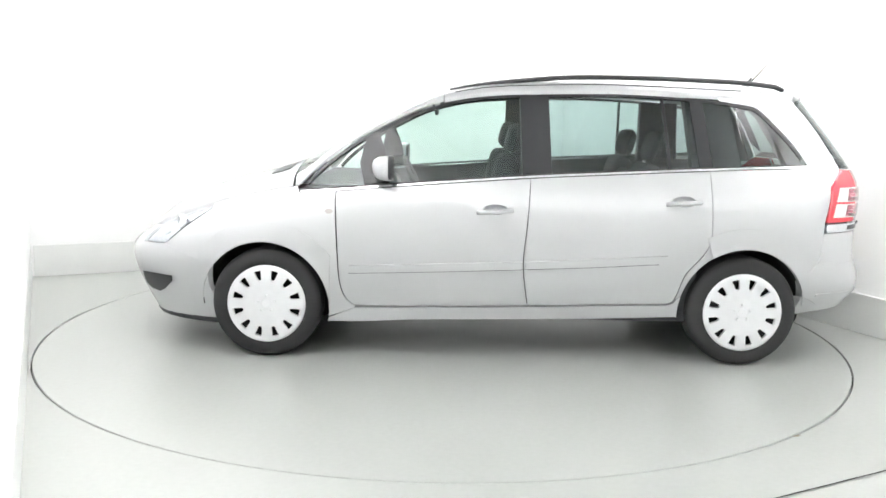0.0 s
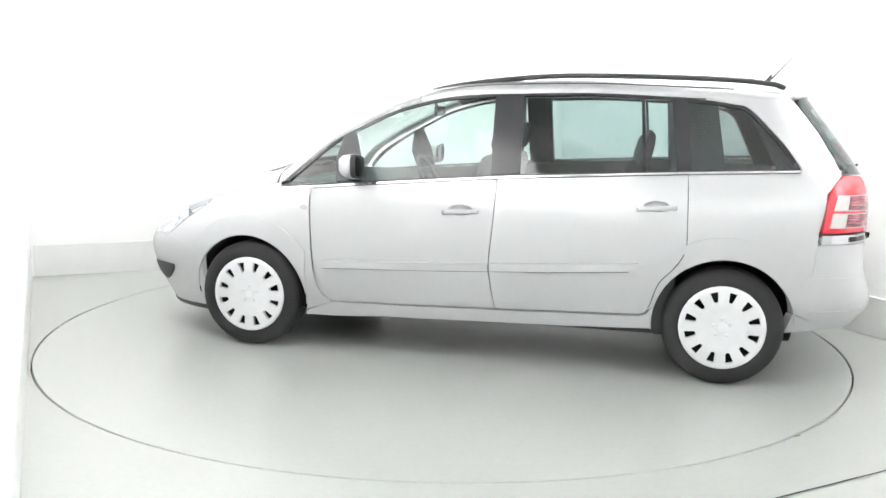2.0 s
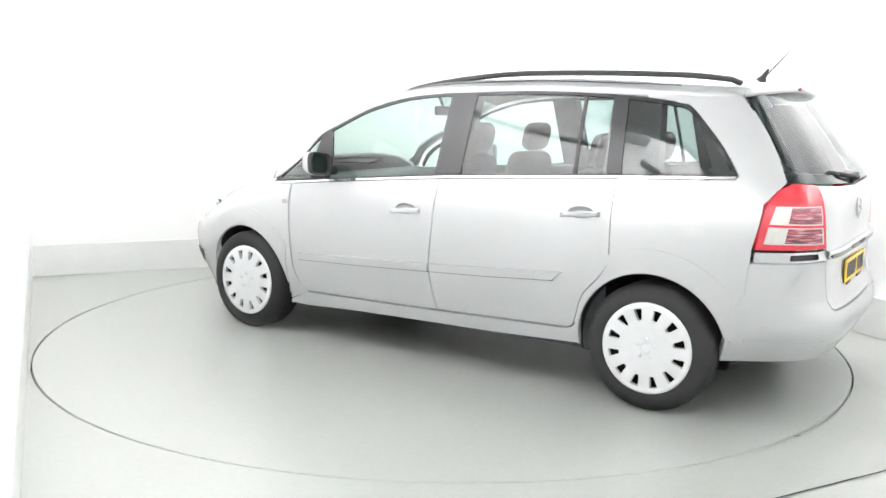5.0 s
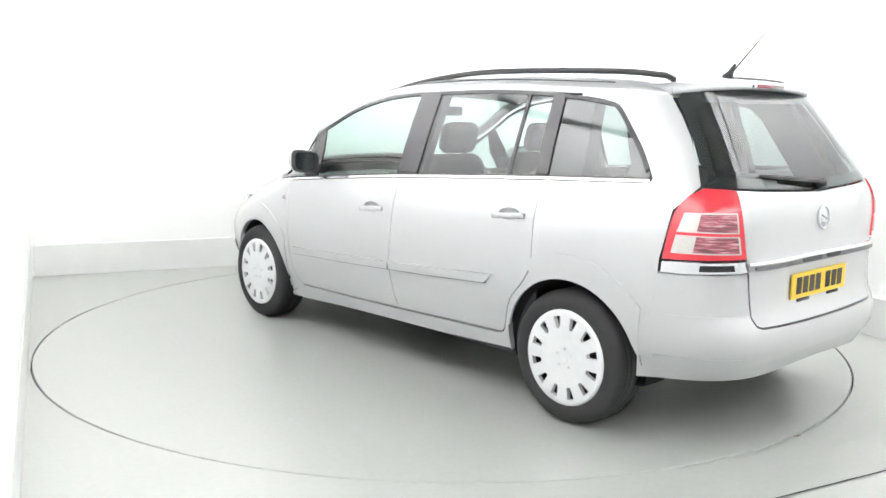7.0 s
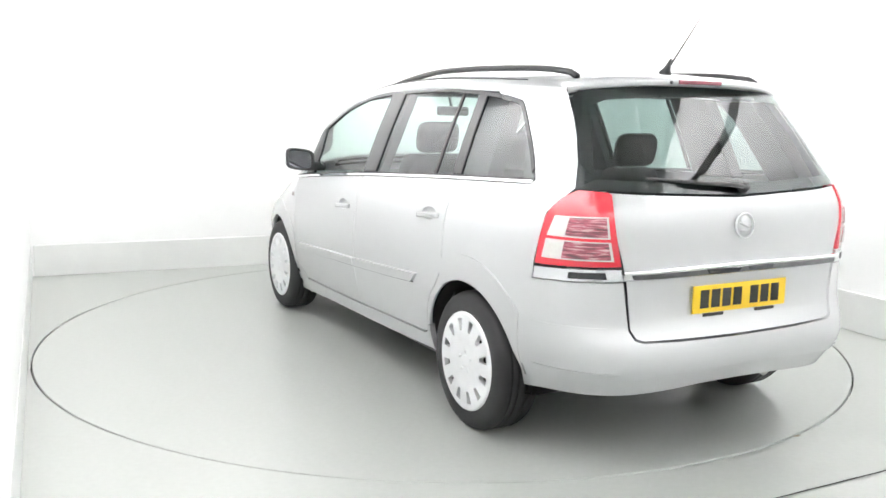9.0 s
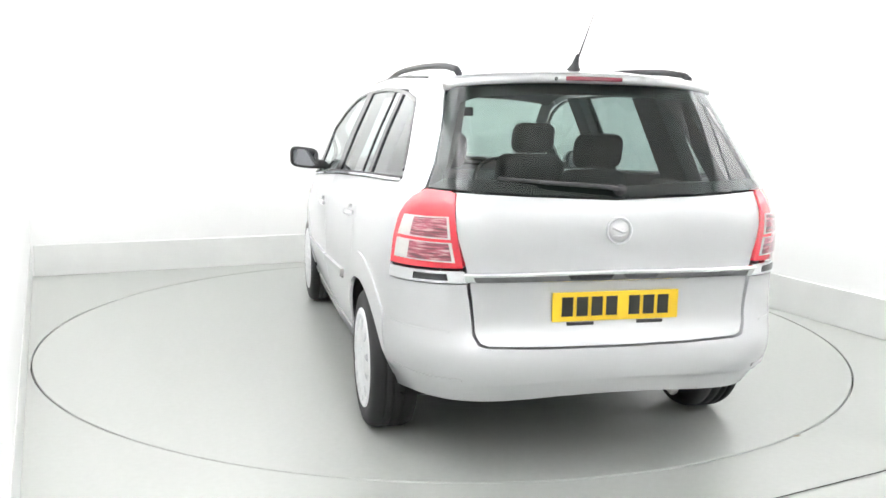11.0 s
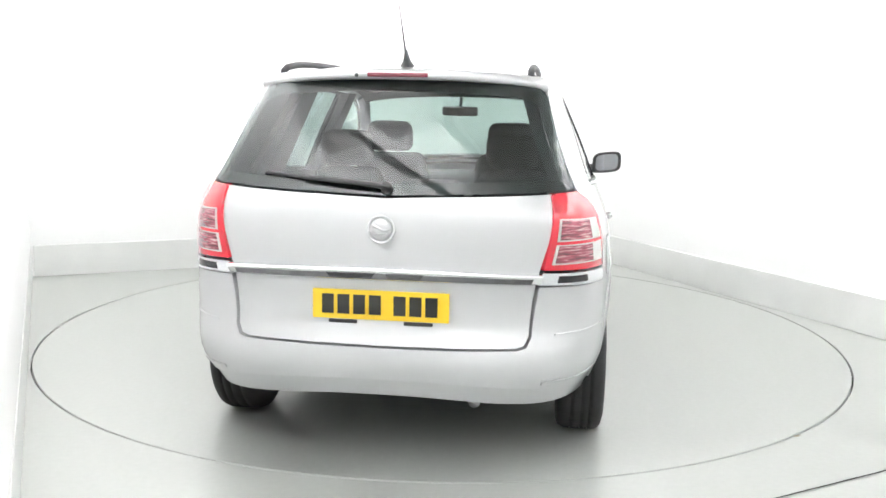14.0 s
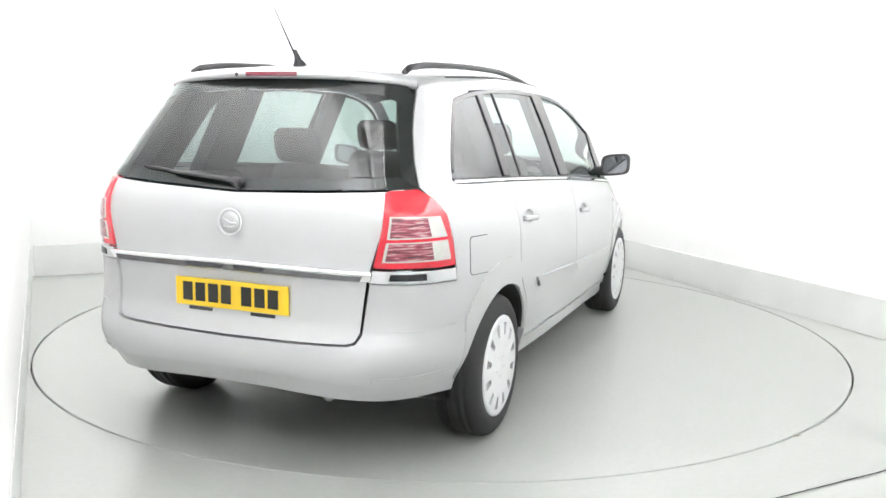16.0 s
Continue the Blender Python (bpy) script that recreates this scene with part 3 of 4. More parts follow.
    panel("side_repeater", [(0.993 + .022 * math.cos(2 * math.pi * k / 16), .850 + .014 * math.sin(2 * math.pi * k / 16)) for k in range(16)], side, CLEAR_LENS, body, "small clear side repeater", off=0.006, depth=0.01, gap=0, step=0.02, mirror=mirror)
    if mirror:
        flap = [(-1.53, .775), (-1.53, .905), (-1.545, .92), (-1.685, .925), (-1.70, .91), (-1.70, .785), (-1.685, .77), (-1.545, .762)]
        gap_ = panel("flap_gap", [(side_deg(x, z), z) for x, z in flap], "tail", GAP_DARK, body, "dark gap round the fuel flap", off=0.0006, depth=0.004, gap=0, mirror=True)
        panel("fuel_flap", [(side_deg(x, z), z) for x, z in flap], "tail", PAINT, gap_, "silver fuel flap", off=0.0028, depth=0.002, gap=0.003, mirror=True)
    s = -1 if mirror else 1
    # door handles: a dark dished recess with a bow over it
    for x0, x1, z, owner in ((0.165, -0.035, 0.868, door), (-0.885, -1.085, 0.930, rdoor)):
        xm = (x0 + x1) / 2
        bm = bmesh.new()
        rings = [[bm.verts.new((lambda p: (p.x, s * p.y, p.z))(on_side(x, zz, o))) for x, zz in dish(xm, z + 0.008, k)]
                 for k, o in ((1.0, 0.0), (.97, -.004), (.86, -.014), (.6, -.020), (.25, -.022), (.02, -.022))]
        for ra, rb in zip(rings, rings[1:]):
            for k in range(24):
                bm.faces.new((ra[k], ra[(k + 1) % 24], rb[(k + 1) % 24], rb[k]))
        part("handle_recess", bm, PAINT, owner, "dished silver handle recess")
        bm = bmesh.new()
        bow = []
        for k in range(13):
            u = k / 12
            lift = 0.002 + 0.014 * math.sin(math.pi * min(1, max(0, u))) ** 0.5
            pt = on_side(x0 + (x1 - x0) * u, z - 0.012 + 0.014 * u, lift)
            bow.append(pt)
        for off_z, rr in ((0, 0.0095), (0.007, 0.0090)):
            tube(bm, [(p.x, s * p.y, p.z + off_z) for p in bow], rr, 10)
        part("door_handle", bm, PAINT, owner, "silver pull handle")
    # pressed lip round the wheel arches
    for cx, cz, rad, a0, a1 in ((WFA, WFZ, ARCHF, 188, -5), (WR, WZ, ARCH, 175, 58)):
        outer = arc(cx, cz, rad + 0.118, min(a0, 142), max(a1 + 4, 38), 36)
        innr = arc(cx, cz, rad + 0.002, a0, a1, 36)
        pts = [(x, max(z, 0.27)) for x, z in outer + innr[::-1]]
        panel("arch_lip", pts, side, PAINT, body, "", off=0.007, depth=0.009, gap=0, mirror=mirror)
        bm = bmesh.new()
        prof = [(rad, s * (side_y(cx, 0.66) - 0.012)), (rad + .004, s * 0.60), (0.06, s * 0.60)]
        revolve(bm, prof, Matrix.Translation((cx, 0, cz)) @ Matrix.Rotation(radians(-90), 4, "X"), 48)
        for v in bm.verts:
            v.co.z = max(v.co.z, 0.24)
            lim = side_y(v.co.x, max(v.co.z, 0.3)) - 0.022
            if abs(v.co.y) > lim:
                v.co.y = s * lim
        part("wheel_well", bm, DARK_VOID, body, "black wheel arch liner")
    # door mirror
    mirror_unit(s)
    head_lamp(mirror)
    tail_lamp(mirror)
    # inner door trim
    bm = bmesh.new()
    for i in range(20):
        xa, xb = 0.92 - 2.02 * i / 20, 0.92 - 2.02 * (i + 1) / 20
        za, zb = belt(xa) - .01, belt(xb) - .01
        bm.faces.new([bm.verts.new(v) for v in ((xa, s * (side_y(xa, .35) - .05), .24), (xb, s * (side_y(xb, .35) - .05), .24),
                                                (xb, s * (side_y(xb, zb) - .035), zb), (xa, s * (side_y(xa, za) - .035), za))])
    bmesh.ops.remove_doubles(bm, verts=bm.verts[:], dist=0.001)
    part("door_lining", bm, TRIM_GREY, body, "dark grey door lining")


def mirror_unit(s):
    m = new("door_mirror")
    m.parent = body
    tagged(m, "silver door mirror with black foot")
    bm = bmesh.new()
    rings = []
    for k, (dx, sc) in enumerate(((0.0, 0.93), (-0.004, 1.0), (0.03, 1.0), (0.065, 0.90), (0.09, 0.66), (0.102, 0.25))):
        ring = []
        for a in range(28):
            t = 2 * math.pi * a / 28
            cy, cz = math.copysign(abs(math.cos(t)) ** .55, math.cos(t)), math.copysign(abs(math.sin(t)) ** .55, math.sin(t))
            ring.append(bm.verts.new((0.645 + dx, s * (0.957 + 0.090 * sc * cy - (0.0 if dx < .05 else 0.01)), 1.098 + 0.068 * sc * cz + (0.010 * cy))))
        rings.append(ring)
    for a, b in zip(rings, rings[1:]):
        for k in range(28):
            bm.faces.new((a[k], a[(k + 1) % 28], b[(k + 1) % 28], b[k]))
    bm.faces.new(rings[-1])
    part("shell", bm, PAINT, m, "silver mirror shell")
    bm = bmesh.new()
    ring = []
    for a in range(28):
        t = 2 * math.pi * a / 28
        cy, cz = math.copysign(abs(math.cos(t)) ** .5, math.cos(t)), math.copysign(abs(math.sin(t)) ** .5, math.sin(t))
        ring.append([bm.verts.new((0.640 + d, s * (0.957 + 0.088 * e * cy), 1.098 + 0.064 * e * cz + 0.010 * cy * e)) for d, e in ((0.014, 1.03), (0.004, 1.05), (-0.008, 1.03), (-0.008, .86), (0.004, .82))])
    for a in range(28):
        for k in range(4):
            bm.faces.new((ring[a][k], ring[(a + 1) % 28][k], ring[(a + 1) % 28][k + 1], ring[a][k + 1]))
    part("bezel", bm, BLACK_PLASTIC, m, "black mirror rim")
    bm = bmesh.new()
    vs = []
    for a in range(28):
        t = 2 * math.pi * a / 28
        cy, cz = math.copysign(abs(math.cos(t)) ** .5, math.cos(t)), math.copysign(abs(math.sin(t)) ** .5, math.sin(t))
        vs.append(bm.verts.new((0.643, s * (0.957 + 0.075 * cy), 1.098 + 0.056 * cz + 0.009 * cy)))
    bm.faces.new(vs)
    part("mirror_glass", bm, MIRROR, m, "mirror glass", smooth=False)
    bm = bmesh.new()
    box(bm, 0.648, 0.735, min(s * .78, s * .91), max(s * .78, s * .91), 1.025, 1.082, 0.016)
    part("foot", bm, BLACK_PLASTIC, m, "black mirror foot")


def head_lamp(mirror):
    h = new("headlamp")
    h.parent = body
    tagged(h, "clear headlamp with bright reflector")
    deg = lambda x, y: math.degrees(math.atan2(y, x - XQ))
    pts = [(deg(2.10, .52), 0.612), (deg(1.95, .68), 0.622), (deg(1.86, .70), 0.72), (deg(1.775, .705), 0.832), (deg(1.86, .62), .832), (deg(1.97, .56), .795), (deg(2.05, .52), 0.72)]
    panel("reflector", pts, "nose", LAMP_INNER, h, "bright headlamp reflector", off=-0.02, depth=0.01, mirror=mirror)
    panel("lamp_cover", pts, "nose", LAMP_COVER, h, "clear headlamp cover", off=0.004, depth=0.006, mirror=mirror)
    panel("lamp_rim", [(deg(1.95, .68), 0.622), (deg(1.942, .683), 0.622), (deg(1.770, .708), .832), (deg(1.778, .703), .834)], "nose", BLACK_GLOSS, h, "dark lamp rim", off=-0.002, depth=0.03, gap=0, mirror=mirror)
    bm = bmesh.new()
    s = -1 if mirror else 1
    for c, r in (((1.88, .62, .73), 0.055), ((1.98, .575, .67), 0.05)):
        revolve(bm, [(r, 0.0), (r, .03), (r * .8, .035), (r * .75, 0.0), (0.002, -0.01)], Matrix.Translation((c[0], s * c[1], c[2])) @ Matrix.Rotation(radians(90), 4, "Y") @ Matrix.Rotation(radians(-25 * s), 4, "X"), 24)
    part("lamp_pod", bm, LAMP_INNER, h, "bright round lamp pods")


def tail_lamp(mirror):
    t = new("tail_lamp")
    t.parent = body
    tagged(t, "large red tail lamp with clear windows")
    red = [(35.9, 1.112), (37.0, 1.122), (43.0, 1.126), (46.4, 1.094), (48.2, 1.062), (49.6, 1.022), (50.9, .93), (51.7, 0.828), (33.4, 0.836), (34.9, .98)]
    panel("lens", red, "tail", RED_LENS, t, "glossy red lens", off=0.010, depth=0.03, step=0.014, mirror=mirror)
    rows = ([(36.5, 1.030), (47.4, 1.026), (49.0, .946), (35.9, .944)], [(35.8, .934), (49.1, .936), (50.0, .858), (35.0, .858)])
    cores = ([(36.9, 1.025), (44.2, 1.022), (45.0, .951), (36.4, .950)], [(36.3, .930), (45.0, .931), (45.6, .864), (35.6, .864)])
    for win, core in zip(rows, cores):
        pane_ = panel("clear_window", win, "tail", CLEAR_LENS, t, "clear ribbed lens", off=0.0135, depth=0.004, step=0.025, gap=0.001, mirror=mirror)
        panel("bulb_window", core, "tail", PINK_LENS, pane_, "red reflector behind the clear lens", off=0.016, depth=0.003, step=0.02, gap=0.001, mirror=mirror)
    panel("lower_lens", [(33.3, .830), (51.7, .822), (51.9, .772), (32.5, .780)], "tail", LAMP_INNER, t, "bright clear lower lamp strip", off=0.010, depth=0.03, step=0.025, mirror=mirror)
    panel("lamp_slot", [(36.6, .818), (44.0, .815), (44.2, .785), (36.2, .788)], "tail", BLACK_GLOSS, t, "dark reflector in the lower strip", off=0.012, depth=0.003, step=0.025, mirror=mirror)


def rd_(y, z):
    return (rear_deg(y, z), z)


def tail():
    """Tailgate, rear glass, bumper and what is fixed to them."""
    gate = new("tailgate")
    gate.parent = body
    tagged(gate, "silver tailgate with chrome bar and number plate")
    left = [rd_(.640, 1.118), (33.2, .836), (32.4, .776), rd_(.562, .590), rd_(.545, .556), rd_(.515, .545)]
    bot = [rd_(.26, .537), (0, .534), rd_(-.26, .537)]
    right = [(-a, z) for a, z in left[::-1]]
    top = [rd_(-.35, 1.103), (0, 1.090), rd_(.35, 1.103)]
    panel("outer_skin", left + bot + right + top, "tail", PAINT, gate, "silver painted tailgate skin", step=0.04)
    lo = [(43.2, 1.129), rd_(.60, 1.122), rd_(.35, 1.110), (0, 1.097), rd_(-.35, 1.110), rd_(-.60, 1.122), (-43.2, 1.129)]
    hi = [(43.3, 1.22), (44.5, 1.33), (46.1, 1.41), (48.0, 1.480), (46.5, 1.508), (38, 1.522), (20, 1.533), (0, 1.537)]
    hi = hi + [(-a, z) for a, z in hi[-2::-1]]
    panel("rear_glass", lo + hi[::-1], "tail", TAIL_GLASS, gate, "dark smoked tailgate glass", off=0.004, depth=0.006, step=0.04, gap=0.0015)
    # printed black border inside the glass
    hin = [(40.0, 1.165), (40.5, 1.25), (41.5, 1.36), (42.5, 1.445), (38, 1.472), (20, 1.485), (0, 1.488)]
    hin = hin + [(-a, z) for a, z in hin[-2::-1]]
    mid = [(39.5, 1.165), (0, 1.138), (-39.5, 1.165)]
    for nm, pts in (("glass_border", hi[:8] + hin[:7][::-1]), ("glass_border", [(-a, z) for a, z in hi[:8] + hin[:7][::-1]]), ("glass_border", lo + mid[::-1])):
        panel(nm, pts, "tail", BLACK_GLOSS, gate, "black printed glass border", off=-0.006, depth=0.003, gap=0)
    # chrome bar
    bm = bmesh.new()
    rows = []
    for j in range(61):
        y = .590 - 1.18 * j / 60
        k = abs(y) / .59
        d = rear_deg(y, .80)
        prof = [(.829 - .006 * k, .001), (.829 - .006 * k, .020), (.826 - .006 * k, .026), (.821 - .005 * k, .028), (.815 - .004 * k, .0265), (.785 + .002 * k, .013), (.778 + .003 * k, .006), (.778 + .003 * k, -.004)]
        rows.append([bm.verts.new(polar(d, z, o)) for z, o in prof])
    for ra, rb in zip(rows, rows[1:]):
        for k in range(len(ra) - 1):
            bm.faces.new((ra[k], rb[k], rb[k + 1], ra[k + 1]))
    part("chrome_bar", bm, CHROME, gate, "bright chrome grip bar")
    # lower face: the dark mirrored surroundings are put into its colour
    strip = [rd_(y, .809) for y in (.56, .3, 0, -.3, -.56)] + [rd_(y, .788) for y in (-.55, -.3, 0, .3, .55)]
    panel("bar_face", strip, "tail", CHROME_DARK_REFLECTION, gate, "lower face of the chrome bar with a dark reflection painted in", off=0.0245, depth=0.010, gap=0, step=0.02)
    # black and grey patches painted as broken reflections in the bar
    for ya, yb, mt, lab in ((.20, .02, BLACK_GLOSS, "black patch painted as a reflection in the bar"), (-.02, -.16, TRIM_GREY, "grey patch painted as a reflection in the bar")):
        grip = [rd_(ya, .808), rd_((ya + yb) / 2, .809), rd_(yb, .808), rd_(yb + .012, .793), rd_((ya + yb) / 2, .791), rd_(ya - .012, .793)]
        panel("grip_pad", grip, "tail", mt, gate, lab, off=0.0270, depth=0.010, gap=0, step=0.02)
    # plate and its holder
    z0, z1, yp = 0.628, 0.742, 0.262
    xp = polar(0, .69).x - 0.010
    bm = bmesh.new()
    box(bm, xp - 0.004, xp + 0.004, -yp, yp, z0, z1, 0.003)
    plate = part("number_plate", bm, PLATE_YELLOW, body, "yellow number plate with dark bars", smooth=False)
    y = 0.225
    for k in range(7):
        if k == 4:
            y -= 0.034
        bm = bmesh.new()
        box(bm, xp - 0.0062, xp - 0.0045, y - 0.046, y, z0 + 0.021, z1 - 0.018, 0)
        part("plate_bar", bm, PLATE_DARK, plate, "plain dark bar", smooth=False)
        y -= 0.0605
    for yc in (0.145, -0.145):
        bm = bmesh.new()
        box(bm, xp - 0.003, xp + 0.012, yc - .055, yc + .055, z0 - 0.016, z0 - 0.003, 0.002)
        part("plate_holder", bm, BLACK_PLASTIC, gate, "black plate holder")
    # round emblem: plain raised ring with a bar
    c = polar(0, .975)
    pm = Matrix.Translation((c.x - 0.004, 0, .975)) @ Matrix.Rotation(radians(-86), 4, "Y")
    bm = bmesh.new()
    prof = [(0.050 + 0.004 * math.cos(a), 0.004 + 0.005 * math.sin(a)) for a in (2 * math.pi * k / 10 for k in range(10))]
    revolve(bm, prof, pm, 40, closed=True)
    part("emblem_ring", bm, CAP_SILVER, gate, "round silver emblem ring")
    bm = bmesh.new()
    revolve(bm, [(0.0008, 0.010), (0.02, 0.009), (0.036, 0.005), (0.040, 0.0)], pm, 32)
    part("emblem_disc", bm, PAINT, gate, "plain domed emblem disc")
    bm = bmesh.new()
    tube(bm, [pm @ Vector(p) for p in ((.012, .030, .009), (.004, .010, .012), (-.006, -.010, .012), (-.002, -.030, .009))], 0.006, 8, 0.004)
    tube(bm, [pm @ Vector(p) for p in ((-.020, .026, .008), (-.022, .0, .010), (-.016, -.024, .008))], 0.005, 8, 0.003)
    part("emblem_relief", bm, PAINT, gate, "plain raised bars in the emblem")
    # wiper
    bm = bmesh.new()
    tube(bm, [polar(rear_deg(y, z), z, o) for y, z, o in ((-0.025, 1.128, .03), (0.05, 1.140, .035), (0.2, 1.150, .03), (0.30, 1.156, .026))], 0.010, 8, 0.006)
    wip = part("rear_wiper", bm, BLACK_PLASTIC, body, "black rear wiper arm")
    bm = bmesh.new()
    tube(bm, [polar(rear_deg(y, z), z, .014) for y, z in ((0.01, 1.136), (0.15, 1.146), (0.3, 1.157), (0.46, 1.170))], 0.009, 8, 0.006)
    part("wiper_blade", bm, BLACK_PLASTIC, wip, "black wiper blade")
    bm = bmesh.new()
    c = polar(0, 1.122)
    revolve(bm, [(0.0008, 0.035), (0.018, 0.033), (0.022, 0.02), (0.024, -0.01)], Matrix.Translation((c.x, -0.012, 1.122)) @ Matrix.Rotation(radians(-70), 4, "Y"), 20)
    part("wiper_boss", bm, BLACK_PLASTIC, wip, "black wiper boss")
    # bumper
    L = [(side_deg(-1.705, .40), .262), (side_deg(-1.705, .40), .40), (side_deg(-1.684, .49), .49), (side_deg(-1.776, .617), .622), (52.6, .769), (51.8, .771), (42, .7745), (32.9, .778),
         (rear_deg(.566, .590), .588), (rear_deg(.549, .553), .553), (rear_deg(.517, .5425), .5425)]
    M = [rd_(.26, .5335), (0, .5305), rd_(-.26, .5335)]
    low = [(-58, .352), (-50, .352), (-30, .392), (-12, .404), (0, .406), (12, .404), (30, .392), (50, .352), (58, .352)]
    L = L[1:]
    bump = panel("rear_bumper", L + M + [(-a, z) for a, z in L[::-1]] + low[1:-1], "tail", PAINT, body, "silver rear bumper", off=0.005, depth=0.05, step=0.03)
    e0 = side_deg(-1.705, .40)
    foot = [(-e0, .285), (-50, .298), (-30, .318), (-12, .334), (0, .337), (12, .334), (30, .318), (50, .298), (e0, .285)]
    panel("bumper_valance", [(e0, .40), (50, .358), (30, .398), (12, .410), (0, .412), (-12, .410), (-30, .398), (-50, .358), (-e0, .40)] + foot, "tail", PAINT, bump, "silver lower bumper lip", off=-0.004, depth=0.05, step=0.03, gap=0.001)
    for sg in (1, -1):
        pts = [(36 * sg, .600), (52 * sg, .600), (52 * sg, .590), (36 * sg, .592)]
        panel("bumper_ledge", [(33 * sg, .424), (45 * sg, .420), (52 * sg, .418), (52 * sg, .402), (45 * sg, .402), (33 * sg, .408)], "tail", PAINT, bump, "pressed lower ledge of the bumper", off=0.011, depth=0.012, gap=0, step=0.025)
        panel("bumper_line", pts, "tail", PAINT, bump, "pressed line of the bumper", off=0.009, depth=0.004, gap=0)
    # spoiler lip with high brake lamp
    bm = bmesh.new()
    rows = []
    for j in range(33):
        v = -0.99 + 1.98 * j / 32
        yb = v * 0.60
        z1 = 1.567 - 0.036 * abs(v) ** 2.6
        xe = -1.792 + 0.13 * abs(v) ** 4
        rows.append([bm.verts.new(p) for p in ((-1.56 + .05 * abs(v) ** 3, yb, z1 + 0.026 - 0.01 * abs(v)), (-1.70 + .05 * abs(v) ** 3, yb, z1 + 0.016), (xe + .012, yb, z1 + 0.006), (xe, yb, z1 - 0.004), (xe, yb, z1 - 0.026), (xe + .02, yb, z1 - .032), (-1.66, yb, z1 - .036))])
    for a, b in zip(rows, rows[1:]):
        for k in range(6):
            bm.faces.new((a[k], b[k], b[k + 1], a[k + 1]))
    bm.faces.new(rows[0])
    bm.faces.new(rows[-1][::-1])
    part("roof_spoiler", bm, PAINT, gate, "silver spoiler lip")
    bm = bmesh.new()
    box(bm, -1.797, -1.78, -0.122, 0.122, 1.543, 1.561, 0.003)
    part("brake_lamp", bm, DARK_RED, gate, "dark red high brake lamp")
    bm = bmesh.new()
    revolve(bm, [(0.0005, .006), (0.006, .005), (0.008, 0)], Matrix.Translation((-1.795, 0.165, 1.549)) @ Matrix.Rotation(radians(-90), 4, "Y"), 12)
    part("washer_jet", bm, BLACK_PLASTIC, gate, "small black washer jet")


def shell():
    """Roof, screen, bonnet and the hidden inner body."""
    top_patch("roof", 0.36, -1.655, PAINT, "silver roof", nx=44)
    top_patch("windscreen", 1.20, 0.365, CLEAR_GLASS, "green-tinted windscreen", -0.90, 0.90, 18, 24, off=-0.004, depth=0.005)
    top_patch("screen_pillar", 1.20, 0.365, PAINT, "silver windscreen pillar", 0.90, 0.998, 18, 6)
    top_patch("screen_pillar", 1.20, 0.365, PAINT, "silver windscreen pillar", -0.998, -0.90, 18, 6)
    top_patch("bonnet", 2.19, 1.215, PAINT, "silver bonnet", nx=26)
    top_patch("roof_lining", 0.40, -1.63, LINING, "grey roof lining", -0.93, 0.93, 30, 20, off=-0.035, depth=0.004)
    top_patch("scuttle", 1.40, 1.28, BLACK_PLASTIC, "black scuttle panel", -0.62, 0.62, 4, 20, off=0.005, depth=0.02)
    # front bumper
    deg = lambda x, y: math.degrees(math.atan2(y, x - XQ))
    a0 = deg(1.76, side_y(1.76, .5))
    pts = [(deg(1.69, side_y(1.69, .53)), .545), (deg(1.81, side_y(1.81, .57)), .575), (deg(1.95, .68), .620), (deg(2.10, .52), .610), (deg(2.06, .50), .70), (0, .70)]
    pts = pts + [(-a, z) for a, z in pts[-2::-1]]
    lowp = [(-a0 - 2, .47), (-a0 - 1.5, .40), (-a0 - 2, .215), (-40, .185), (0, .18), (40, .185), (a0 + 2, .215), (a0 + 1.5, .40), (a0 + 2, .47)]
    fb = panel("front_bumper", pts + lowp, "nose", PAINT, body, "silver front bumper", off=-0.0015, depth=0.03, step=0.03, gap=0.0)
    for s in (1, -1):
        fog = [(s * a, z) for a, z in ((28.0, .345), (31.0, .40), (31.5, .437), (27, .440), (21.8, .435), (20.8, .36), (22.5, .325), (25.5, .318))]
        panel("fog_recess", fog, "nose", BLACK_PLASTIC, fb, "black fog lamp recess", off=0.010, depth=0.005)
    grille = [(13, .565), (0, .57), (-13, .565), (-12, .62), (0, .625), (12, .62)]
    panel("grille", grille, "nose", BLACK_PLASTIC, fb, "black grille", off=0.002, depth=0.005)
    bm = bmesh.new()
    tube(bm, [polar(a, .178, -0.02, True) for a in range(-40, 41, 4)], 0.024, 8)
    part("chin_spoiler", bm, BLACK_PLASTIC, fb, "black chin spoiler")
    # dark inner body and floor pan
    bm = bmesh.new()
    box(bm, -1.0, 1.95, -0.60, 0.60, 0.25, 0.60, 0.04)
    box(bm, -1.80, -0.97, -0.60, 0.60, 0.36, 0.59, 0.04)
    box(bm, -0.95, 0.95, -0.77, 0.77, 0.265, 0.42, 0.03)
    part("floor_pan", bm, DARK_VOID, body, "black underseal floor pan")
    bm = bmesh.new()
    box(bm, 0.98, 1.80, -0.60, 0.60, 0.55, 0.84, 0.05)
    part("engine_bay", bm, DARK_VOID, body, "dark engine bay")
    bm = bmesh.new()
    box(bm, -1.70, -1.05, -0.56, 0.56, 0.58, 0.80, 0.03)
    for s in (1, -1):
        box(bm, -1.72, -1.12, min(s * .60, s * .72), max(s * .60, s * .72), 0.70, 1.10, 0.03)
    part("boot_trim", bm, TRIM_GREY, body, "dark grey boot trim")
    bm = bmesh.new()
    for i in range(12):
        za, zb = 0.42 + 0.66 * i / 12, 0.42 + 0.66 * (i + 1) / 12
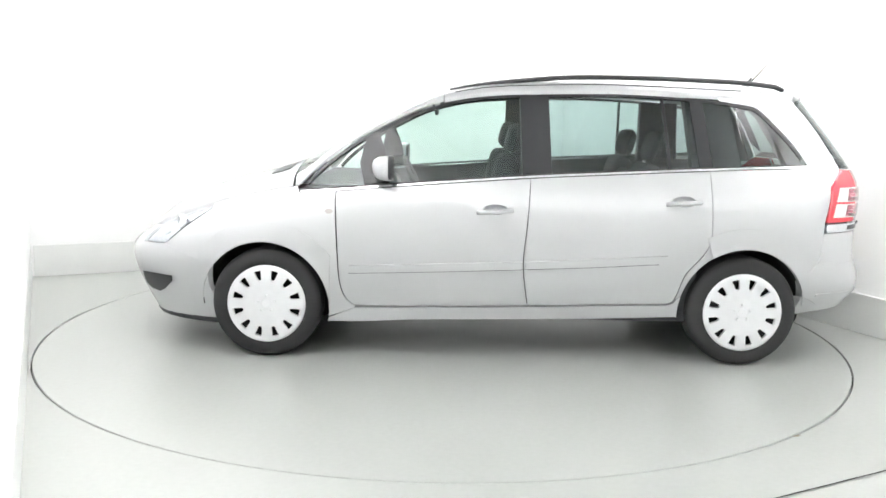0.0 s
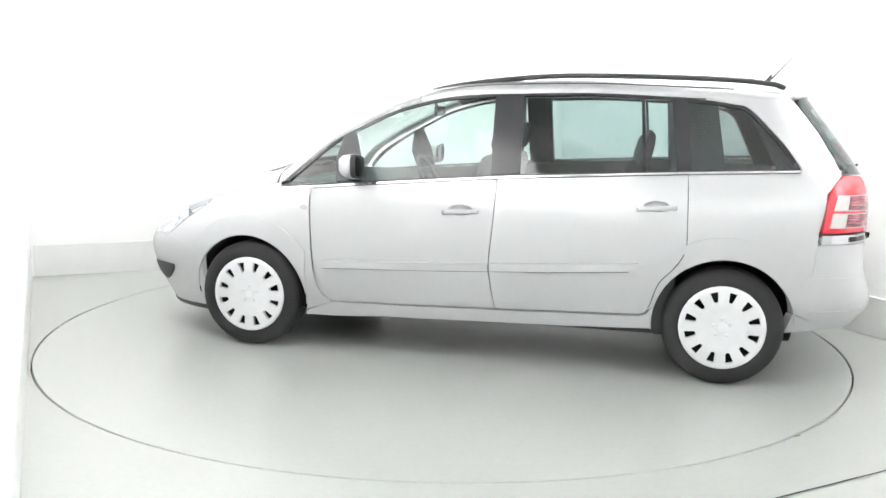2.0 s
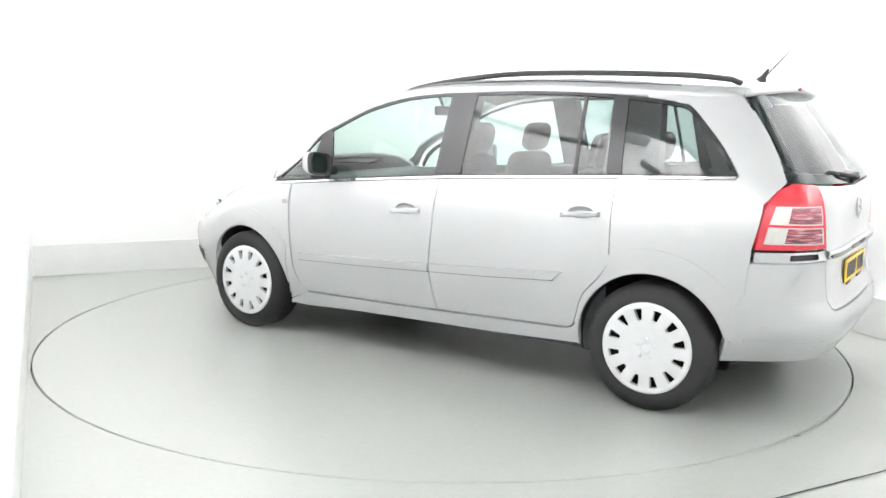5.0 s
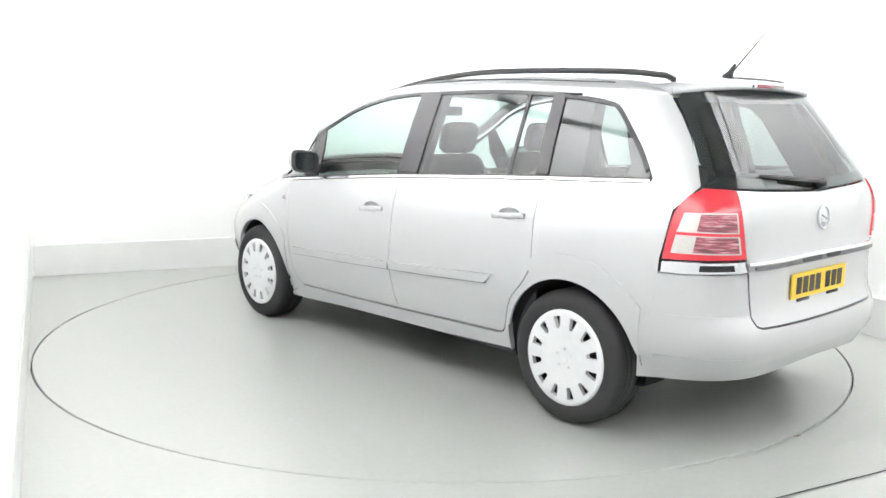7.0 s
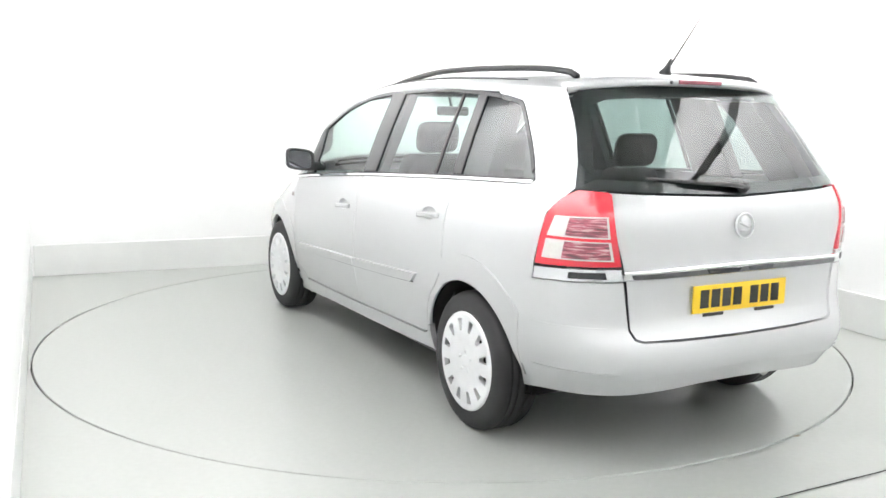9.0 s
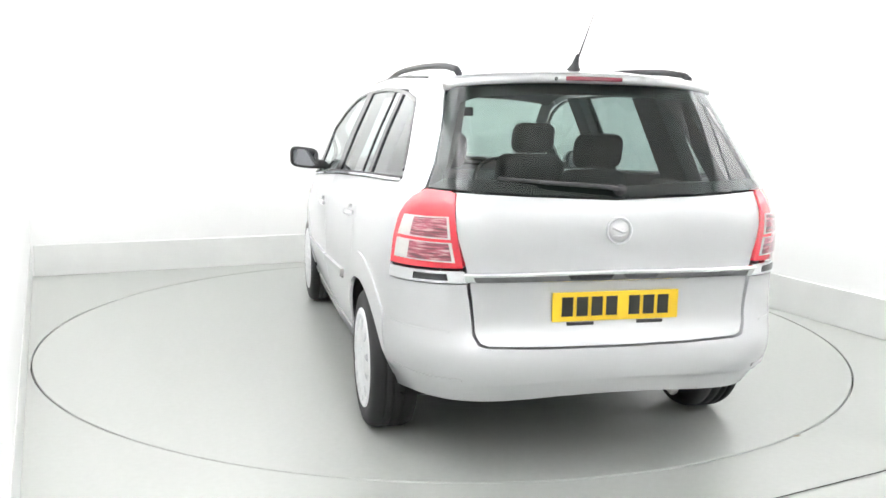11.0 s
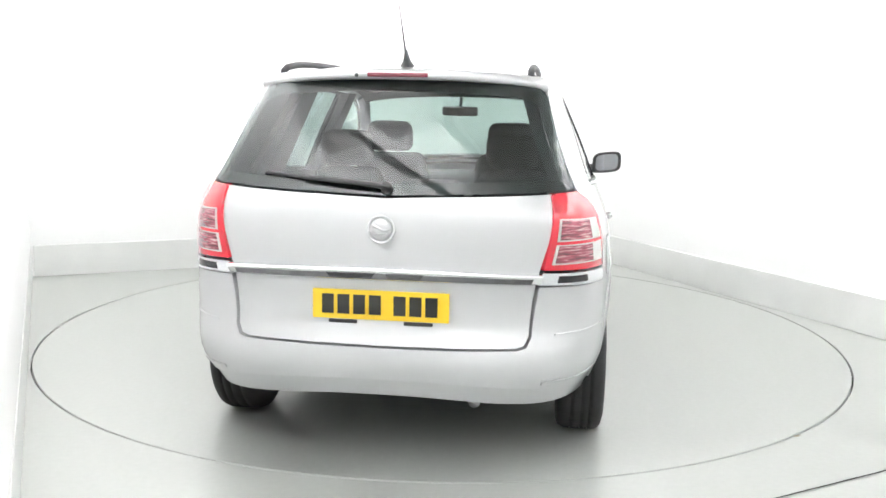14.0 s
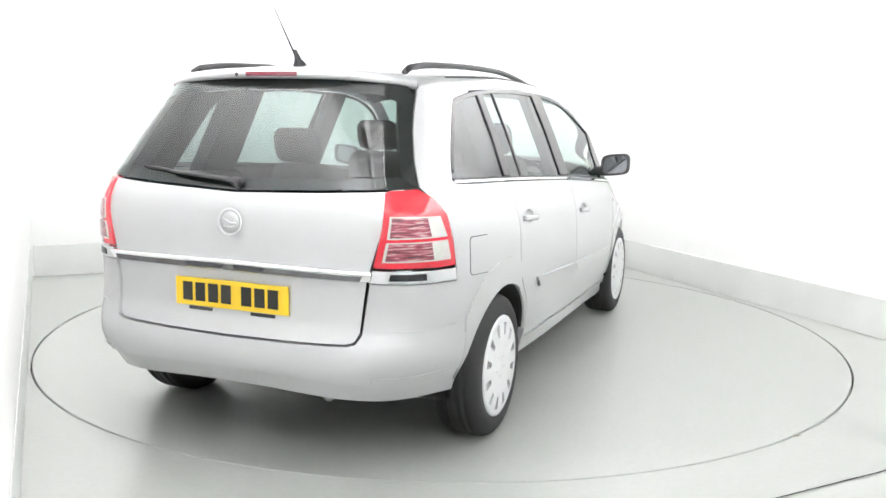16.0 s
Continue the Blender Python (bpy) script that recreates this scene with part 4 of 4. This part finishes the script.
        bm.faces.new([bm.verts.new((-(table(TAIL, z) - .06), y, z)) for y, z in ((-.60, za), (.60, za), (.60, zb), (-.60, zb))])
    bmesh.ops.remove_doubles(bm, verts=bm.verts[:], dist=.001)
    part("tailgate_lining", bm, TRIM_GREY, body, "dark grey tailgate lining")
    # exhaust under the rear bumper
    bm = bmesh.new()
    tube(bm, [(-1.45, -.33, .32), (-1.70, -.34, .315), (-1.86, -.345, .300), (-1.95, -.35, .278)], 0.024, 14)
    part("exhaust_pipe", bm, STEEL, body, "dull steel exhaust pipe")
    # roof rails
    for s in (1, -1):
        bm = bmesh.new()
        line = [(-1.618, 1.566), (-1.60, 1.580), (-1.55, 1.588), (-1.42, 1.603), (-1.2, 1.614), (-.9, 1.622), (-.65, 1.624), (-.4, 1.621), (-.18, 1.606), (.1, 1.574), (.25, 1.549), (.33, 1.530)]
        pts = [(-1.618 + 1.948 * k / 40, s * (.52 - .012 * (k / 40) ** 3), table(line, -1.618 + 1.948 * k / 40)) for k in range(41)]
        tube(bm, pts, 0.014, 10)
        part("roof_rail", bm, BLACK_PLASTIC, body, "black roof rail")
    # aerial
    bm = bmesh.new()
    b0 = Vector((-1.57, 0, 1.598))
    revolve(bm, [(0.030, -0.004), (0.026, 0.006), (0.016, 0.022), (0.010, 0.05), (0.006, 0.07)], Matrix.Translation(b0) @ Matrix.Rotation(radians(-28), 4, "Y"), 16)
    aer = part("aerial", bm, BLACK_PLASTIC, body, "black roof aerial")
    bm = bmesh.new()
    d = Vector((-0.66, 0, 0.75)).normalized()
    tube(bm, [b0 + d * 0.04, b0 + d * 0.2, b0 + d * 0.42], 0.0045, 8, 0.0013)
    part("whip", bm, BLACK_PLASTIC, aer, "thin black whip")


def wheel(x, s):
    """A wheel with tyre and slotted cover; s is the side."""
    w = new("wheel")
    w.parent = car
    w.matrix_basis = Matrix.Translation(AXIS + Vector((x, s * 0.772, WZ))) @ Matrix.Rotation(radians(-90 * s), 4, "X")
    R = WZ
    bm = bmesh.new()
    prof = [(.205, .085), (.212, .096), (.235, .103), (.262, .105), (.288, .098), (.303, .086), (R - .004, .074), (R, .060), (R, .047), (R - .008, .045), (R - .008, .040), (R, .038), (R, .014),
            (R - .008, .012), (R - .008, .006), (R, .004), (R, -.030), (R - .008, -.032), (R - .008, -.038), (R, -.040), (R, -.062), (.300, -.09), (.262, -.104), (.21, -.09)]
    revolve(bm, prof, Matrix(), 72)
    part("tyre", bm, RUBBER, w, "black road tyre")
    bm = bmesh.new()
    revolve(bm, [(.207, .088), (.2, .06), (.19, .02), (0.001, .03)], Matrix(), 48)
    part("rim", bm, DARK_VOID, w, "dark steel rim behind the cover")
    # cover with twelve slots
    n, sub = 12, 10
    radii = [(0.001, .104), (.03, .104), (.06, .1035), (.09, .104), (.112, .1075), (.128, .109), (.137, .109), (.147, .109), (.163, .108), (.179, .107), (.193, .1065), (.201, .107), (.214, .107), (.2225, .103), (.2235, .094)]
    bm = bmesh.new()
    tot = n * sub

    def spoke(i, r):
        """Angle of a ray of the cover; the slots narrow inwards to rounded ends."""
        a = 2 * math.pi * i / tot
        if .13 < r < .19:
            pinch = 0.030 * (1 - (r - .137) / .056) + (0.022 if r < .14 else 0.0)
            a += pinch * {3: 1, 7: -1}.get(i % sub, 0)
        return a
    vs = [[bm.verts.new((r * math.cos(spoke(i, r)), r * math.sin(spoke(i, r)), h)) for r, h in radii] for i in range(tot)]
    for i in range(tot):
        for k in range(len(radii) - 1):
            ph = i % sub
            if 6 <= k <= 9 and 3 <= ph < 7:
                continue
            j = (i + 1) % tot
            bm.faces.new((vs[i][k], vs[j][k], vs[j][k + 1], vs[i][k + 1]))
    rim = [e for e in bm.edges if len(e.link_faces) == 1 and all(.13 < v.co.xy.length < .204 for v in e.verts)]
    dup = {}
    for e in rim:
        for v in e.verts:
            if v not in dup:
                dup[v] = bm.verts.new(v.co - Vector((0, 0, .022)))
    for e in rim:
        a, b = e.verts
        bm.faces.new((a, b, dup[b], dup[a]))
        e.smooth = False
    cov = part("wheel_cover", bm, CAP_SILVER, w, "silver plastic wheel cover with twelve slots")
    bm = bmesh.new()
    revolve(bm, [(.0008, .1065), (.020, .1062), (.027, .1055), (.030, .103)], Matrix(), 28)
    part("hub_emblem", bm, CAP_SILVER, cov, "plain round hub emblem")
    for k in range(5):
        a = radians(54 + 72 * k)
        bm = bmesh.new()
        revolve(bm, [(.0006, .108), (.007, .108), (.009, .1025)], Matrix.Translation((.047 * math.cos(a), .047 * math.sin(a), 0)), 12)
        part("cover_stud", bm, CAP_SILVER, cov, "moulded bolt head")


def seat(x, y, width, h, name="seat", rest=True, rake=14):
    st = new(name)
    st.parent = car
    st.matrix_basis = Matrix.Translation(AXIS + Vector((x, y, 0)))
    tagged(st, "charcoal cloth car seat with head restraint")
    bm = bmesh.new()
    box(bm, -0.05, 0.48, -width / 2, width / 2, 0.50, 0.68, 0.06, 3)
    part("cushion", bm, SEAT_CLOTH, st)
    bm = bmesh.new()
    b = bmesh.new()
    box(b, -0.07, 0.07, -width / 2, width / 2, 0.0, h, 0.06, 3)
    for v in b.verts:
        k = max(0, v.co.z / h - .55)
        v.co.y *= 1 - 0.45 * k
    absorb(bm, b, Matrix.Translation((-0.02, 0, 0.58)) @ Matrix.Rotation(radians(-rake), 4, "Y"))
    part("backrest", bm, SEAT_CLOTH, st)
    if rest:
        bm = bmesh.new()
        b = bmesh.new()
        box(b, -0.05, 0.05, -0.135, 0.135, h + 0.010, h + 0.195, 0.055, 3)
        absorb(bm, b, Matrix.Translation((-0.02, 0, 0.58)) @ Matrix.Rotation(radians(-rake), 4, "Y"))
        hr = part("head_restraint", bm, SEAT_CLOTH, st, "padded head restraint")
        for yy in (-.05, .05):
            bm = bmesh.new()
            b = bmesh.new()
            tube(b, [(0, yy, h - .03), (0, yy, h + .07)], 0.006, 8)
            absorb(bm, b, Matrix.Translation((-0.02, 0, 0.58)) @ Matrix.Rotation(radians(-rake), 4, "Y"))
            part("post", bm, CHROME, st, "steel restraint post")
    return st


def cabin():
    for y in (.36, -.36):
        seat(0.12, y, 0.50, 0.60, "front_seat")
    for y in (.42, -.42):
        seat(-0.72, y, 0.42, 0.56, "middle_seat")
    seat(-0.72, 0.0, 0.40, 0.50, "middle_seat", rest=False)
    bm = bmesh.new()
    b = bmesh.new()
    rows = []
    for j in range(25):
        y = -0.74 + 1.48 * j / 24
        hump = 0.035 * math.exp(-((y + .36) / .17) ** 2)
        rows.append([b.verts.new(p) for p in ((0.70, y, .62), (0.66, y, .78), (0.69, y, .93 + hump), (0.76, y, .985 + hump), (0.95, y, .985), (1.17, y, .99))])
    for a, c in zip(rows, rows[1:]):
        for k in range(5):
            b.faces.new((a[k], c[k], c[k + 1], a[k + 1]))
    absorb(bm, b)
    part("dashboard", bm, TRIM_GREY, body, "dark grey dashboard")
    bm = bmesh.new()
    pm = Matrix.Translation((0.56, -.36, .93)) @ Matrix.Rotation(radians(-65), 4, "Y")
    revolve(bm, [(0.185 + .014 * math.cos(a), .014 * math.sin(a)) for a in (2 * math.pi * k / 10 for k in range(10))], pm, 40, closed=True)
    b = bmesh.new()
    box(b, -.05, .05, -.06, .06, -.03, .01, .015)
    box(b, -.018, .018, -.18, .18, -.015, .0, .005)
    absorb(bm, b, pm)
    part("steering_wheel", bm, BLACK_PLASTIC, body, "black steering wheel")
    bm = bmesh.new()
    box(bm, 0.40, 0.425, -.115, .115, 1.385, 1.445, .012)
    tube(bm, [(.425, 0, 1.43), (.46, 0, 1.50)], .010, 8)
    part("inner_mirror", bm, BLACK_PLASTIC, body, "black inner mirror")
    # pillar linings, padded inwards
    for s in (1, -1):
        for q, deep in (([(-.08, 1.06), (-.25, 1.06), (-.24, 1.505), (-.07, 1.505)], .05), ([(-1.05, 1.08), (-1.33, 1.10), (-1.27, 1.495), (-1.02, 1.495)], .08),
                        ([(-1.62, 1.08), (-1.84, 1.10), (-1.73, 1.33), (-1.62, 1.48), (-1.38, 1.48), (-1.46, 1.40)], .10)):
            bm = bmesh.new()
            out = [bm.verts.new((x, s * (side_y(x, z) - .03), z)) for x, z in q]
            inn = [bm.verts.new((x, s * (side_y(x, z) - .03 - deep), z)) for x, z in q]
            n = len(q)
            bm.faces.new(out)
            bm.faces.new(inn[::-1])
            for k in range(n):
                bm.faces.new((out[k], out[(k + 1) % n], inn[(k + 1) % n], inn[k]))
            part("pillar_lining", bm, TRIM_GREY, body, "dark pillar lining", smooth=False)
    # roof seams
    for s in (1, -1):
        bm = bmesh.new()
        tube(bm, [(lambda p: (p.x, s * p.y, p.z + .001))(top_point(0.30 - 1.65 * k / 30, .93)) for k in range(31)], 0.0035, 6)
        part("roof_seam", bm, TRIM_GREY, body, "grey roof seam")


flank(False)
flank(True)
tail()
shell()
for wx in (WF, WR):
    for ws in (1, -1):
        wheel(wx, ws)
cabin()


def flatten():
    """Hangs the panels straight on the car, and keeps two levels below it."""
    for o in list(body.children):
        o.parent = car
        o.matrix_basis = Matrix.Translation(AXIS) @ o.matrix_basis
    bpy.data.objects.remove(body)
    for top_level in list(car.children):
        for sub in list(top_level.children):
            for deep in list(sub.children):
                deep.parent = top_level
                deep.matrix_basis = sub.matrix_basis @ deep.matrix_basis


flatten()


def motions():
    """Car and disc turn together about the turntable's axis."""
    trim = [(0.0, -0.73), (1.5, -0.22), (3.5, 0.36), (7.0, 0.62), (9.0, 0.50), (12.5, -0.02), (14.5, -0.33), (16.0, -0.66)]
    rows = [(0.5 * i, pose(0, 0, 0.0, 0, 0, 180.469 - 6.9738 * 0.5 * i + table(trim, 0.5 * i))) for i in range(33)]
    walk(car, rows)
    walk(disc, rows)


motions()
